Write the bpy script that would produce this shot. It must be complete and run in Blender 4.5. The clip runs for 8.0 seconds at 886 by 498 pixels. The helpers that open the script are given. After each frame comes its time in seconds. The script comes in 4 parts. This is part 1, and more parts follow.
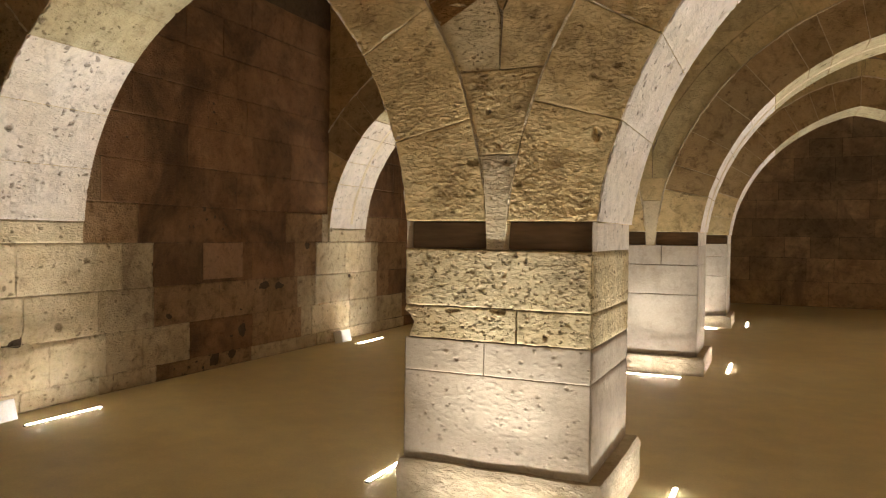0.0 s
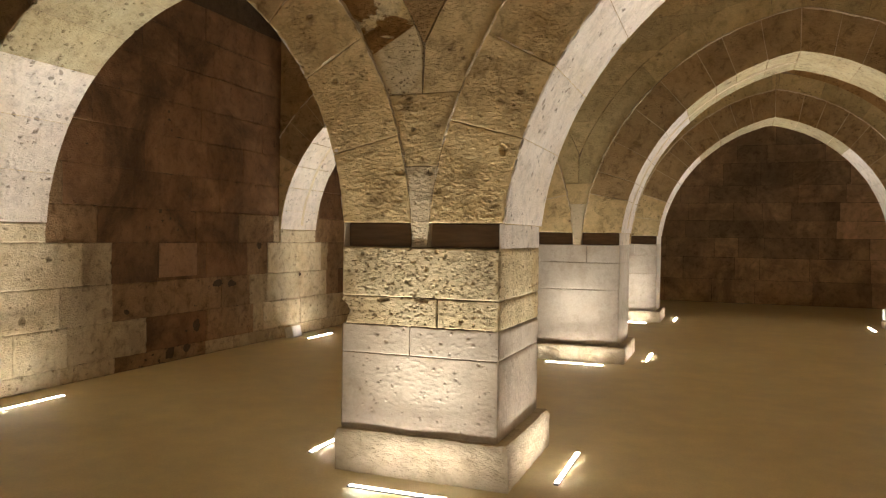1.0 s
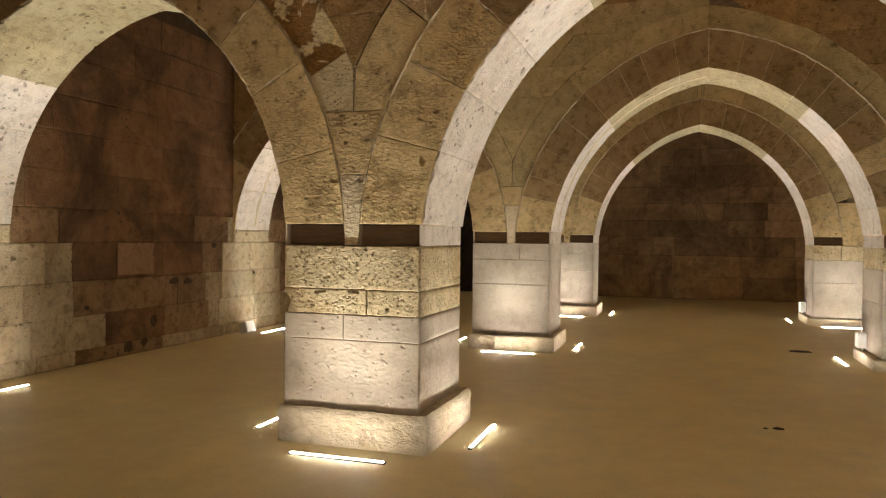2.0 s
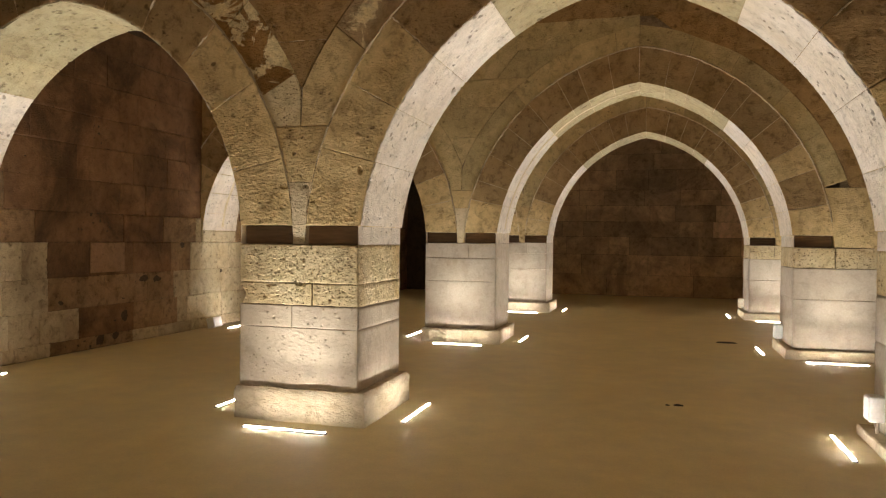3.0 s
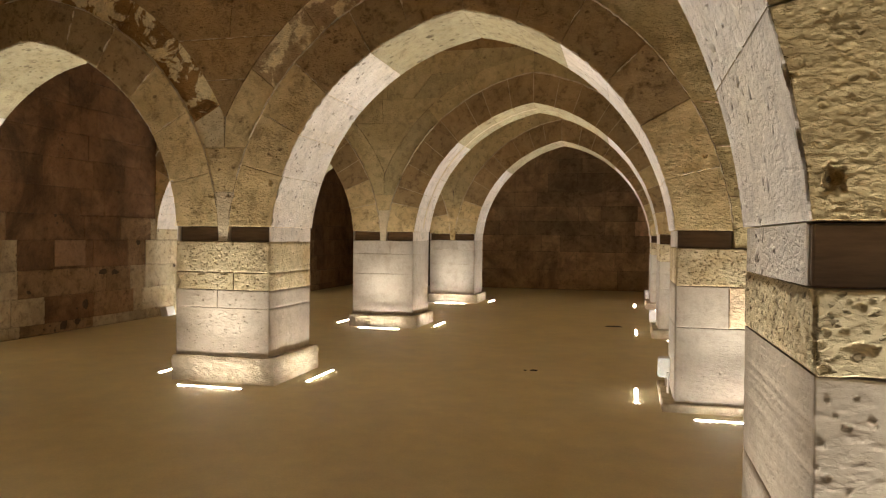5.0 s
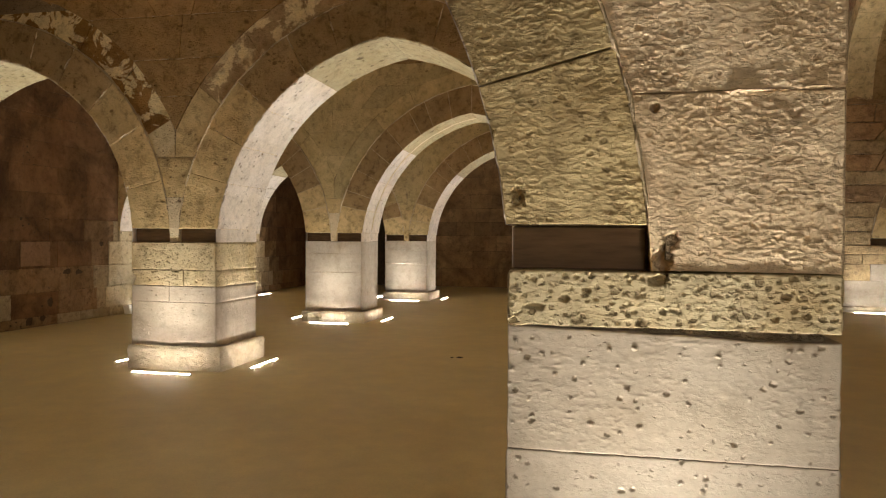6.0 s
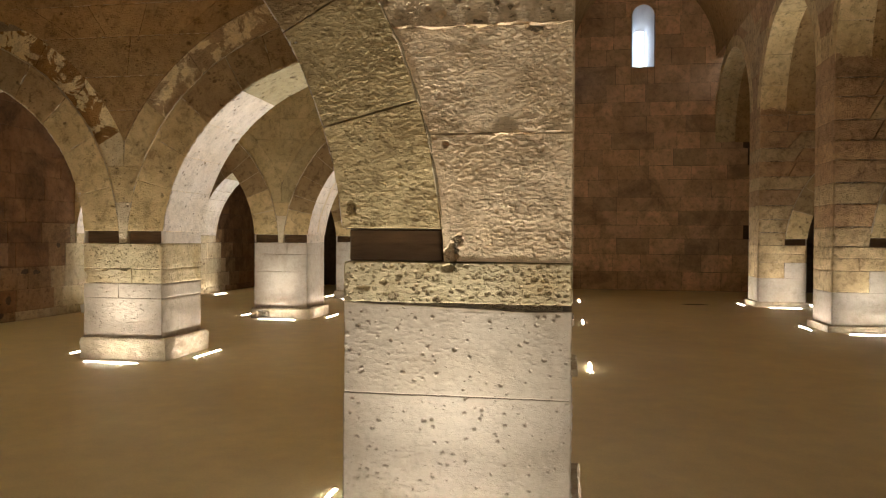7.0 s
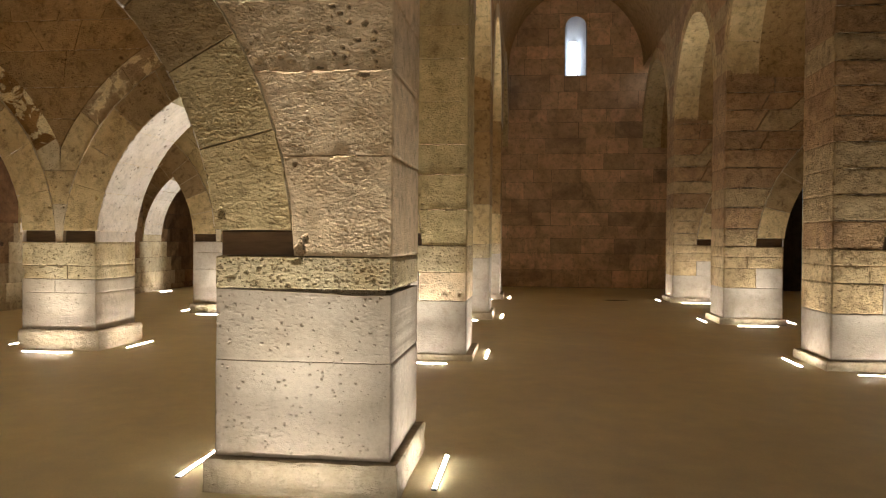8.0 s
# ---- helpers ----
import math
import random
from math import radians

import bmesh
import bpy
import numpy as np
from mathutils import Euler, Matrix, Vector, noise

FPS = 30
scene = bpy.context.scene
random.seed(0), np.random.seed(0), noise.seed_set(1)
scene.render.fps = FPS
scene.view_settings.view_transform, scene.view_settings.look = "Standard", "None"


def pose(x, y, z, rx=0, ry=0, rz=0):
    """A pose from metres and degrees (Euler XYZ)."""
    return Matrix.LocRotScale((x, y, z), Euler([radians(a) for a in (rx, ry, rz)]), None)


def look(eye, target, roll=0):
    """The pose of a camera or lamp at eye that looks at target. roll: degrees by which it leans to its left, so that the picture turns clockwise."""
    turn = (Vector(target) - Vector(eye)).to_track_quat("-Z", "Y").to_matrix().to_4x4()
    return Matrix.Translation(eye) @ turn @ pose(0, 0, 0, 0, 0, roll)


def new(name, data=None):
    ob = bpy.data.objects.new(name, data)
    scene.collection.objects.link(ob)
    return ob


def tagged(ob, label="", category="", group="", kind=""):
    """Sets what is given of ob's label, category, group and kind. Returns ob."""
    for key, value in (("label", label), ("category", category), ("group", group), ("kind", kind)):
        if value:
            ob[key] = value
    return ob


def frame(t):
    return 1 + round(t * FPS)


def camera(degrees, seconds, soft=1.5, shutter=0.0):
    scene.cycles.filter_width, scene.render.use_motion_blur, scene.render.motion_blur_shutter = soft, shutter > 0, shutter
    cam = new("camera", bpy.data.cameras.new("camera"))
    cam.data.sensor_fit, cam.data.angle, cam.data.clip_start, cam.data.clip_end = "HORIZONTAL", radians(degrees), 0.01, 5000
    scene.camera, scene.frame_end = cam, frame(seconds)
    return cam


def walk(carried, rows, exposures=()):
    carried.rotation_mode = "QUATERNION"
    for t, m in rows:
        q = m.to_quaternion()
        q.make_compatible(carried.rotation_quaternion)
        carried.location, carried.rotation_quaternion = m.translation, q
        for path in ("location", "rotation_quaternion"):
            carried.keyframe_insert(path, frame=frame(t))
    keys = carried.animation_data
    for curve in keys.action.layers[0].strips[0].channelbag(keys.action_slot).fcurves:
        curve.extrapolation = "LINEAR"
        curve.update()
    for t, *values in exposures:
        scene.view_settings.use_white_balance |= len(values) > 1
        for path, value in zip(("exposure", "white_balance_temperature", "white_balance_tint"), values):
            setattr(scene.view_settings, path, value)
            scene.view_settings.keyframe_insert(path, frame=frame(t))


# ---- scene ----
cam = camera(61.8, 8.0, soft=1.2)
PATH = [
    (0, (-0.101, -1.591, 1.573), (-0.92, 0.233, 1.538), 0.8),
    (0.5, (0.098, -1.856, 1.571), (-0.667, -0.008, 1.538), 0.8),
    (1, (0.331, -2.156, 1.565), (-0.379, -0.287, 1.535), 0.8),
    (1.5, (0.573, -2.461, 1.563), (-0.084, -0.572, 1.533), 0.7),
    (3, (1.394, -3.415, 1.559), (0.841, -1.493, 1.532), 0.65),
    (3.5, (1.716, -3.755, 1.566), (1.178, -1.829, 1.538), 0.7),
    (4, (2.004, -4.084, 1.568), (1.481, -2.154, 1.540), 0.7),
    (4.5, (2.321, -4.453, 1.574), (1.816, -2.518, 1.543), 0.7),
    (6, (3.423, -5.621, 1.569), (3.006, -3.665, 1.541), 0.5),
    (6.5, (3.817, -6.065, 1.566), (3.439, -4.102, 1.541), 0.4),
    (7, (4.196, -6.484, 1.565), (3.859, -4.513, 1.542), 0.4),
    (7.5, (4.607, -6.937, 1.567), (4.318, -4.958, 1.543), 0.4),
    (8, (5.052, -7.377, 1.567), (4.815, -5.391, 1.544), 0.5),
]
walk(cam, [(t, look(eye, target, roll)) for t, eye, target, roll in PATH])

# ---- light ----
LED_WATTS = 12.2
LED_COLOUR = (1.0, 0.968, 0.905)
SUN_UP, SUN_ROUND = radians(35), radians(140)
sky_world = bpy.data.worlds.new("sky")
scene.world = sky_world
sky_world.use_nodes = True
wn = sky_world.node_tree.nodes
sky = wn.new("ShaderNodeTexSky")
sky.sky_type, sky.sun_disc, sky.sun_elevation, sky.sun_rotation = "NISHITA", False, SUN_UP, SUN_ROUND
sky_world.node_tree.links.new(sky.outputs[0], wn["Background"].inputs[0])
wn["Background"].inputs[1].default_value = 0.15


def daylight(name, m, w, h, watts, colour):
    """Sky light that stands in an opening."""
    la = bpy.data.lights.new(name, "AREA")
    la.shape, la.size, la.size_y, la.energy, la.color = "RECTANGLE", w, h, watts, colour
    ob = new(name, la)
    ob.matrix_basis = m
    return ob


daylight("window_daylight", pose(6.435, 19.1, 7.93, -90, 0, 0), 0.30, 1.3, 17.0, (0.55, 0.72, 1.0))
daylight("entrance_daylight", pose(6.5, -9.75, 1.8, 90, 0, 0), 2.5, 3.4, 70.0, (1.0, 0.93, 0.80))

# ---- plan (metres; x across the nave, y along it) ----
DEPTH = 1.04                       # thickness of the arcades
ROWS = (-2.95, 2.29, 7.48, 12.65)  # front faces of the arcades
NORTH, SOUTH, WEST, EAST = 18.3, -9.5, -6.0, 13.93
A0, A1, B0, B1, C0, C1 = -2.08, -0.975, 3.115, 4.21, 8.75, 9.85
RING = 0.50
DRIFT = (0.0, 0.0, 0.06, 0.09)      # how far each row's aisle piers stand off the line
B_LEFT = (3.095, 3.115, 3.175, 3.205)
VAULT_Z, WALL_TOP, NAVE_Z = 4.75, 4.9, 7.5
rng = random.Random(7)


# ---- materials ----
def material(name):
    m = bpy.data.materials.new(name)
    m.use_nodes = True
    nt = m.node_tree
    return m, nt, nt.nodes["Principled BSDF"]


def node(nt, kind, **values):
    n = nt.nodes.new("ShaderNode" + kind)
    for k, v in values.items():
        n.inputs[k.replace("_", " ")].default_value = v
    return n


def ramp(nt, fac, stops):
    r = nt.nodes.new("ShaderNodeValToRGB")
    el = r.color_ramp.elements
    while len(el) < len(stops):
        el.new(0.5)
    for e, (p, c) in zip(el, stops):
        e.position, e.color = p, (*c, 1) if len(c) == 3 else c
    nt.links.new(fac, r.inputs[0])
    return r.outputs[0]


def mix(nt, fac, a, b, blend="MIX"):
    m = nt.nodes.new("ShaderNodeMix")
    m.data_type, m.blend_type = "RGBA", blend
    for v, i in ((fac, 0), (a, 6), (b, 7)):
        if hasattr(v, "links"):
            nt.links.new(v, m.inputs[i])
        else:
            m.inputs[i].default_value = v if i == 0 else (*v, 1)
    return m.outputs[2]


def maths(nt, op, a, b=0.0):
    m = nt.nodes.new("ShaderNodeMath")
    m.operation = op
    for v, i in ((a, 0), (b, 1)):
        if hasattr(v, "links"):
            nt.links.new(v, m.inputs[i])
        else:
            m.inputs[i].default_value = v
    return m.outputs[0]


def noise_tex(nt, vec, scale, detail=4.0, rough=0.55, dist=0.0):
    n = node(nt, "TexNoise", Scale=scale, Detail=detail, Roughness=rough, Distortion=dist)
    nt.links.new(vec, n.inputs["Vector"])
    return n.outputs[0]


def clamp01(nt, v):
    m = maths(nt, "MULTIPLY", v, 1.0)
    m.node.use_clamp = True
    return m


def stretched(nt, vec, k):
    """The same place with heights drawn together, so that a pattern lies in flat ripples."""
    m = node(nt, "Mapping")
    m.inputs["Scale"].default_value = (1, 1, k)
    nt.links.new(vec, m.inputs["Vector"])
    return m.outputs[0]


def stone_material(name, light, dark, stain, pits=0.5, pit_scale=30.0, pit_cut=0.45, grain=0.5, bumps=0.0, relief=1.0, stain_at=0.58, tint=0.1, rough=0.9, stain_scale=1.1, stain_soft=0.16, stain_mix=0.65, pit_dark=0.6, bump_scale=21.0, speck=0.25, ripple=30.0, mottle=0.6):
    """Weathered limestone or tuff: patches, stains, grain, flat ripples, round pits and small lumps, each stone of its own shade."""
    m, nt, bsdf = material(name)
    geo = nt.nodes.new("ShaderNodeNewGeometry")
    info = nt.nodes.new("ShaderNodeObjectInfo")
    pos = geo.outputs["Position"]
    patch = noise_tex(nt, pos, 2.3, 5, 0.6, 0.4)
    fine = noise_tex(nt, pos, 38, 5, 0.7)
    base = mix(nt, ramp(nt, patch, [(0.35, (0, 0, 0)), (0.68, (1, 1, 1))]), light, dark)
    st = ramp(nt, noise_tex(nt, pos, stain_scale, 6, 0.65, 0.8), [(stain_at, (0, 0, 0)), (stain_at + stain_soft, (1, 1, 1))])
    base = mix(nt, maths(nt, "MULTIPLY", st, stain_mix), base, stain)
    base = mix(nt, speck, base, ramp(nt, fine, [(0.3, (0.62, 0.57, 0.52)), (0.7, (1.22, 1.22, 1.22))]), "MULTIPLY")
    blotch = noise_tex(nt, pos, 8.5, 6, 0.68, 0.5)
    base = mix(nt, mottle, base, ramp(nt, blotch, [(0.30, (0.38, 0.33, 0.27)), (0.48, (1.0, 0.99, 0.98)), (0.72, (1.25, 1.25, 1.25))]), "MULTIPLY")
    shade = ramp(nt, info.outputs["Random"], [(0, (1 - tint, 1 - tint, 1 - tint)), (0.5, (1.0, 0.98, 0.95)), (1, (1 + tint, 1 + tint * 0.9, 1 + tint * 0.75))])
    base = mix(nt, 1.0, base, shade, "MULTIPLY")
    # places bent a little, so that no pit is quite round
    wob = node(nt, "TexNoise", Scale=pit_scale * 0.8, Detail=3.0)
    nt.links.new(pos, wob.inputs["Vector"])
    wsc = node(nt, "VectorMath")
    wsc.operation = "SCALE"
    wsc.inputs["Scale"].default_value = 1.2 / pit_scale
    nt.links.new(wob.outputs[1], wsc.inputs[0])
    warp = node(nt, "VectorMath")
    warp.operation = "ADD"
    nt.links.new(pos, warp.inputs[0])
    nt.links.new(wsc.outputs[0], warp.inputs[1])
    bent = stretched(nt, warp.outputs[0], 1.4)
    field = ramp(nt, noise_tex(nt, pos, 4.0, 4, 0.6), [(pit_cut - 0.1, (0.12, 0.12, 0.12)), (pit_cut + 0.2, (1, 1, 1))])
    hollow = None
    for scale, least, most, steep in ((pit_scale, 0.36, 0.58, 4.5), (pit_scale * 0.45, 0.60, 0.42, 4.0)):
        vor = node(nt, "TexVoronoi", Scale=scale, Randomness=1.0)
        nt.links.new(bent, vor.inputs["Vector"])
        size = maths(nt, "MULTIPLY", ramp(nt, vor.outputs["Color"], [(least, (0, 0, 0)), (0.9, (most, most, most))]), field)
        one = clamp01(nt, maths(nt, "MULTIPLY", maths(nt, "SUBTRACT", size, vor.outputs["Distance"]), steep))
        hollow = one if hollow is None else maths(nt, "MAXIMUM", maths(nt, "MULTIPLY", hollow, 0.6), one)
    height = maths(nt, "MULTIPLY", hollow, -pits)
    # flat ripples, strong in some places and weak in others
    where = ramp(nt, noise_tex(nt, pos, 3.2, 4, 0.65, 0.6), [(0.36, (0.3, 0.3, 0.3)), (0.62, (1, 1, 1))])
    crust = noise_tex(nt, stretched(nt, pos, 1.8), ripple, 5, 0.62)
    crust = ramp(nt, crust, [(0.46, (0, 0, 0)), (0.60, (0.7, 0.7, 0.7)), (0.76, (1, 1, 1))])
    height = maths(nt, "ADD", height, maths(nt, "MULTIPLY", maths(nt, "MULTIPLY", crust, where), 0.95 * grain))
    height = maths(nt, "ADD", height, maths(nt, "MULTIPLY", noise_tex(nt, stretched(nt, pos, 1.4), 80, 3, 0.65), 0.30 * grain))
    height = maths(nt, "ADD", height, maths(nt, "MULTIPLY", noise_tex(nt, pos, 8, 4, 0.6), 0.45 * grain))
    if bumps:
        v2 = node(nt, "TexVoronoi", Scale=bump_scale, Randomness=1.0)
        nt.links.new(bent, v2.inputs["Vector"])
        lump = maths(nt, "MAXIMUM", maths(nt, "SUBTRACT", 0.28, v2.outputs["Distance"]), 0.0)
        gate = ramp(nt, v2.outputs["Color"], [(0.35, (0, 0, 0)), (0.6, (1, 1, 1))])
        height = maths(nt, "ADD", height, maths(nt, "MULTIPLY", maths(nt, "MULTIPLY", lump, gate), 3.6 * bumps))
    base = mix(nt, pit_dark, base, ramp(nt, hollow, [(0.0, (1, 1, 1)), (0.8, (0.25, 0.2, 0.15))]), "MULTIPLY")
    bump = node(nt, "Bump", Strength=1.0, Distance=0.022 * relief)
    nt.links.new(height, bump.inputs["Height"])
    nt.links.new(bump.outputs[0], bsdf.inputs["Normal"])
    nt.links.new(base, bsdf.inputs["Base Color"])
    bsdf.inputs["Roughness"].default_value = rough
    bsdf.inputs["Specular IOR Level"].default_value = 0.25
    return m


PALE = stone_material("pale_stone", (0.539, 0.459, 0.354), (0.455, 0.374, 0.275), (0.372, 0.288, 0.184), pits=0.25, pit_cut=0.58, pit_scale=26, grain=0.06, bumps=0.0, relief=0.9, tint=0.06, mottle=0.3)
PITTED = stone_material("pitted_stone", (0.624, 0.520, 0.322), (0.520, 0.416, 0.234), (0.437, 0.296, 0.125), pits=0.5, pit_cut=0.24, pit_scale=34, grain=0.2, relief=1.0, tint=0.08, stain_at=0.5, pit_dark=0.85)
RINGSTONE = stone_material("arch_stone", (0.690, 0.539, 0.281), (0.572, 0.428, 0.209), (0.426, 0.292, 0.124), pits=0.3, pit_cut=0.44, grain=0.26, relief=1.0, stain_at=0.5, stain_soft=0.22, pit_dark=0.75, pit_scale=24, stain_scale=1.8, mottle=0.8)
# Darker copy for the upper ring: the light's falloff up the arch, in colour.
DIMRING = stone_material("dim_arch_stone", (0.427, 0.304, 0.150), (0.348, 0.238, 0.112), (0.234, 0.147, 0.064), pits=0.3, pit_cut=0.44, grain=0.26, relief=1.0, stain_at=0.5, stain_soft=0.22, pit_dark=0.75, pit_scale=22, stain_scale=1.8, mottle=0.8)
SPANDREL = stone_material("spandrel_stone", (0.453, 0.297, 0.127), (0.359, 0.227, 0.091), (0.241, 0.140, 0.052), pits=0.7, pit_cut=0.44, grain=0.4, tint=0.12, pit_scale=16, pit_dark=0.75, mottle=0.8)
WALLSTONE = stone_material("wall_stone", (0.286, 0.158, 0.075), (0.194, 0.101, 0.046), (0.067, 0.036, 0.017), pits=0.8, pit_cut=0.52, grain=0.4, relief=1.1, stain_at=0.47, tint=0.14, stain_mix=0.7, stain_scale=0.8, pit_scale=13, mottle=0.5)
# Two paler copies of the wall stone: lamplight on the wall, in the colour.
HALFLITWALL = stone_material("half_lit_wall_stone", (0.353, 0.224, 0.114), (0.260, 0.158, 0.075), (0.088, 0.050, 0.025), pits=0.8, pit_cut=0.48, grain=0.5, relief=1.1, stain_at=0.53, tint=0.12, stain_mix=0.85, stain_scale=0.8, pit_scale=13, mottle=0.8)
LITWALL = stone_material("lit_wall_stone", (0.535, 0.421, 0.257), (0.421, 0.319, 0.184), (0.216, 0.145, 0.079), pits=0.8, pit_cut=0.44, grain=0.6, relief=1.1, stain_at=0.55, tint=0.10, pit_scale=13, mottle=0.8)
# Whiter copy of the arch stone: the strong light on soffits, in its colour.
INTRADOS = stone_material("lit_soffit_stone", (0.743, 0.668, 0.583), (0.658, 0.574, 0.470), (0.557, 0.455, 0.300), pits=1.0, pit_cut=0.42, pit_scale=16, grain=0.2, relief=0.9, stain_at=0.46, stain_soft=0.3, stain_scale=0.9, tint=0.07, pit_dark=0.8, mottle=0.45, stain_mix=0.6)
# Yellowed stone, its colour also darkened for the weaker light near the crown.
DIMCROWN = stone_material("dim_yellowed_stone", (0.437, 0.372, 0.224), (0.380, 0.308, 0.170), (0.286, 0.213, 0.098), pits=1.0, pit_cut=0.36, pit_scale=16, grain=0.3, relief=1.0, stain_at=0.56, stain_soft=0.25, tint=0.08, pit_dark=0.8)
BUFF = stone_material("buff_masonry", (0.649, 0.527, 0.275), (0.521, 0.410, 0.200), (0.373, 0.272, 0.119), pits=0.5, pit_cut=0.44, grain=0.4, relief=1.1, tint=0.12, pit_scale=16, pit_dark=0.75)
BUFFSTONE = stone_material("buff_block", (0.640, 0.485, 0.265), (0.520, 0.380, 0.195), (0.330, 0.220, 0.105), pits=1.1, pit_cut=0.42, pit_scale=12, grain=0.6, relief=1.2, tint=0.12, stain_at=0.52, stain_scale=1.8, mottle=0.8)
DUNSTONE = stone_material("dun_block", (0.560, 0.370, 0.190), (0.450, 0.285, 0.140), (0.290, 0.170, 0.080), pits=1.1, pit_cut=0.45, pit_scale=12, grain=0.6, relief=1.2, tint=0.14, stain_at=0.52, stain_scale=1.8, mottle=0.8)
SOOTMORTAR = stone_material("sooty_mortar", (0.110, 0.074, 0.042), (0.080, 0.053, 0.030), (0.050, 0.033, 0.020), pits=0.3, grain=0.8, tint=0.02)
NAVESTONE = stone_material("grey_buff_stone", (0.850, 0.665, 0.437), (0.711, 0.541, 0.337), (0.573, 0.404, 0.216), pits=0.25, pit_cut=0.52, pit_scale=26, grain=0.24, relief=1.0, tint=0.08, stain_at=0.5, pit_dark=0.6, stain_scale=1.6)
PLINTH = stone_material("plinth_stone", (0.517, 0.435, 0.311), (0.435, 0.352, 0.228), (0.342, 0.248, 0.135), pits=0.4, pit_cut=0.55, grain=0.2, relief=1.1, tint=0.08, mottle=0.45)
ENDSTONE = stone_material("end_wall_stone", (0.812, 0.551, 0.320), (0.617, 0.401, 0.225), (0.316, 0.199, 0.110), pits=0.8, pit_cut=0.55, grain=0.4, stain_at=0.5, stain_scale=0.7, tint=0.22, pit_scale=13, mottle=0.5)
# Darker copy of the end-wall stone: the aisle end's weaker light, in its colour.
DIMEND = stone_material("dim_end_wall_stone", (0.610, 0.418, 0.231), (0.427, 0.280, 0.152), (0.143, 0.090, 0.051), pits=0.8, pit_cut=0.55, grain=0.4, stain_at=0.46, stain_scale=0.7, stain_mix=0.6, tint=0.22, pit_scale=13)
PATCHED = stone_material("plaster_patched_stone", (0.517, 0.369, 0.198), (0.407, 0.281, 0.143), (0.900, 0.774, 0.461), pits=0.3, grain=0.6, relief=1.1, stain_at=0.49, tint=0.06, stain_scale=2.6, stain_soft=0.05, stain_mix=0.9)
OCHRE = stone_material("ochre_plaster", (0.374, 0.209, 0.066), (0.281, 0.156, 0.051), (0.900, 0.775, 0.451), pits=0.1, grain=0.5, relief=1.2, stain_at=0.46, tint=0.05, stain_scale=3.6, stain_soft=0.035, stain_mix=0.95)
SMOOTH = stone_material("smooth_pale_stone", (0.493, 0.428, 0.340), (0.423, 0.353, 0.270), (0.347, 0.274, 0.181), pits=0.25, pit_cut=0.6, grain=0.08, relief=0.8, tint=0.06, pit_scale=22, mottle=0.3)
# Palest wall stone: the lamps' light on the wall piers is in its colour.
PIERWALL = stone_material("lit_pier_stone", (0.639, 0.541, 0.357), (0.541, 0.430, 0.258), (0.369, 0.264, 0.141), pits=0.9, pit_cut=0.42, pit_scale=15, grain=0.4, stain_at=0.52, tint=0.10, pit_dark=0.8)
MORTAR = stone_material("mortar", (0.360, 0.282, 0.180), (0.264, 0.198, 0.120), (0.168, 0.120, 0.072), pits=0.3, grain=0.8, tint=0.02)
LIME = stone_material("lime_mortar", (0.736, 0.622, 0.419), (0.609, 0.495, 0.317), (0.482, 0.368, 0.216), pits=0.1, grain=0.5, relief=0.8, tint=0.02, mottle=0.3)


def wood_material():
    m, nt, bsdf = material("dark_wood")
    geo = nt.nodes.new("ShaderNodeNewGeometry")
    mp = node(nt, "Mapping")
    mp.inputs["Scale"].default_value = (2, 2, 14)
    nt.links.new(geo.outputs["Position"], mp.inputs["Vector"])
    g = noise_tex(nt, mp.outputs[0], 2.5, 5, 0.6)
    nt.links.new(ramp(nt, g, [(0.3, (0.110, 0.067, 0.036)), (0.7, (0.205, 0.125, 0.066))]), bsdf.inputs["Base Color"])
    b = node(nt, "Bump", Strength=0.3, Distance=0.004)
    nt.links.new(g, b.inputs["Height"])
    nt.links.new(b.outputs[0], bsdf.inputs["Normal"])
    bsdf.inputs["Roughness"].default_value = 0.8
    return m


def floor_material():
    m, nt, bsdf = material("screed_floor")
    geo = nt.nodes.new("ShaderNodeNewGeometry")
    pos = geo.outputs["Position"]
    a = noise_tex(nt, pos, 0.55, 6, 0.6, 0.5)
    c = noise_tex(nt, pos, 3.5, 5, 0.6)
    d = noise_tex(nt, pos, 60, 3, 0.7)
    base = ramp(nt, a, [(0.3, (0.68, 0.56, 0.31)), (0.7, (0.78, 0.66, 0.385))])
    base = mix(nt, 0.4, base, ramp(nt, c, [(0.3, (0.75, 0.72, 0.68)), (0.7, (1.15, 1.15, 1.15))]), "MULTIPLY")
    base = mix(nt, 0.3, base, ramp(nt, d, [(0.3, (0.8, 0.8, 0.8)), (0.7, (1.15, 1.15, 1.15))]), "MULTIPLY")
    nt.links.new(base, bsdf.inputs["Base Color"])
    nt.links.new(ramp(nt, c, [(0.3, (0.44, 0.44, 0.44)), (0.7, (0.62, 0.62, 0.62))]), bsdf.inputs["Roughness"])
    b = node(nt, "Bump", Strength=0.5, Distance=0.004)
    nt.links.new(maths(nt, "ADD", d, maths(nt, "MULTIPLY", c, 2.0)), b.inputs["Height"])
    nt.links.new(b.outputs[0], bsdf.inputs["Normal"])
    return m


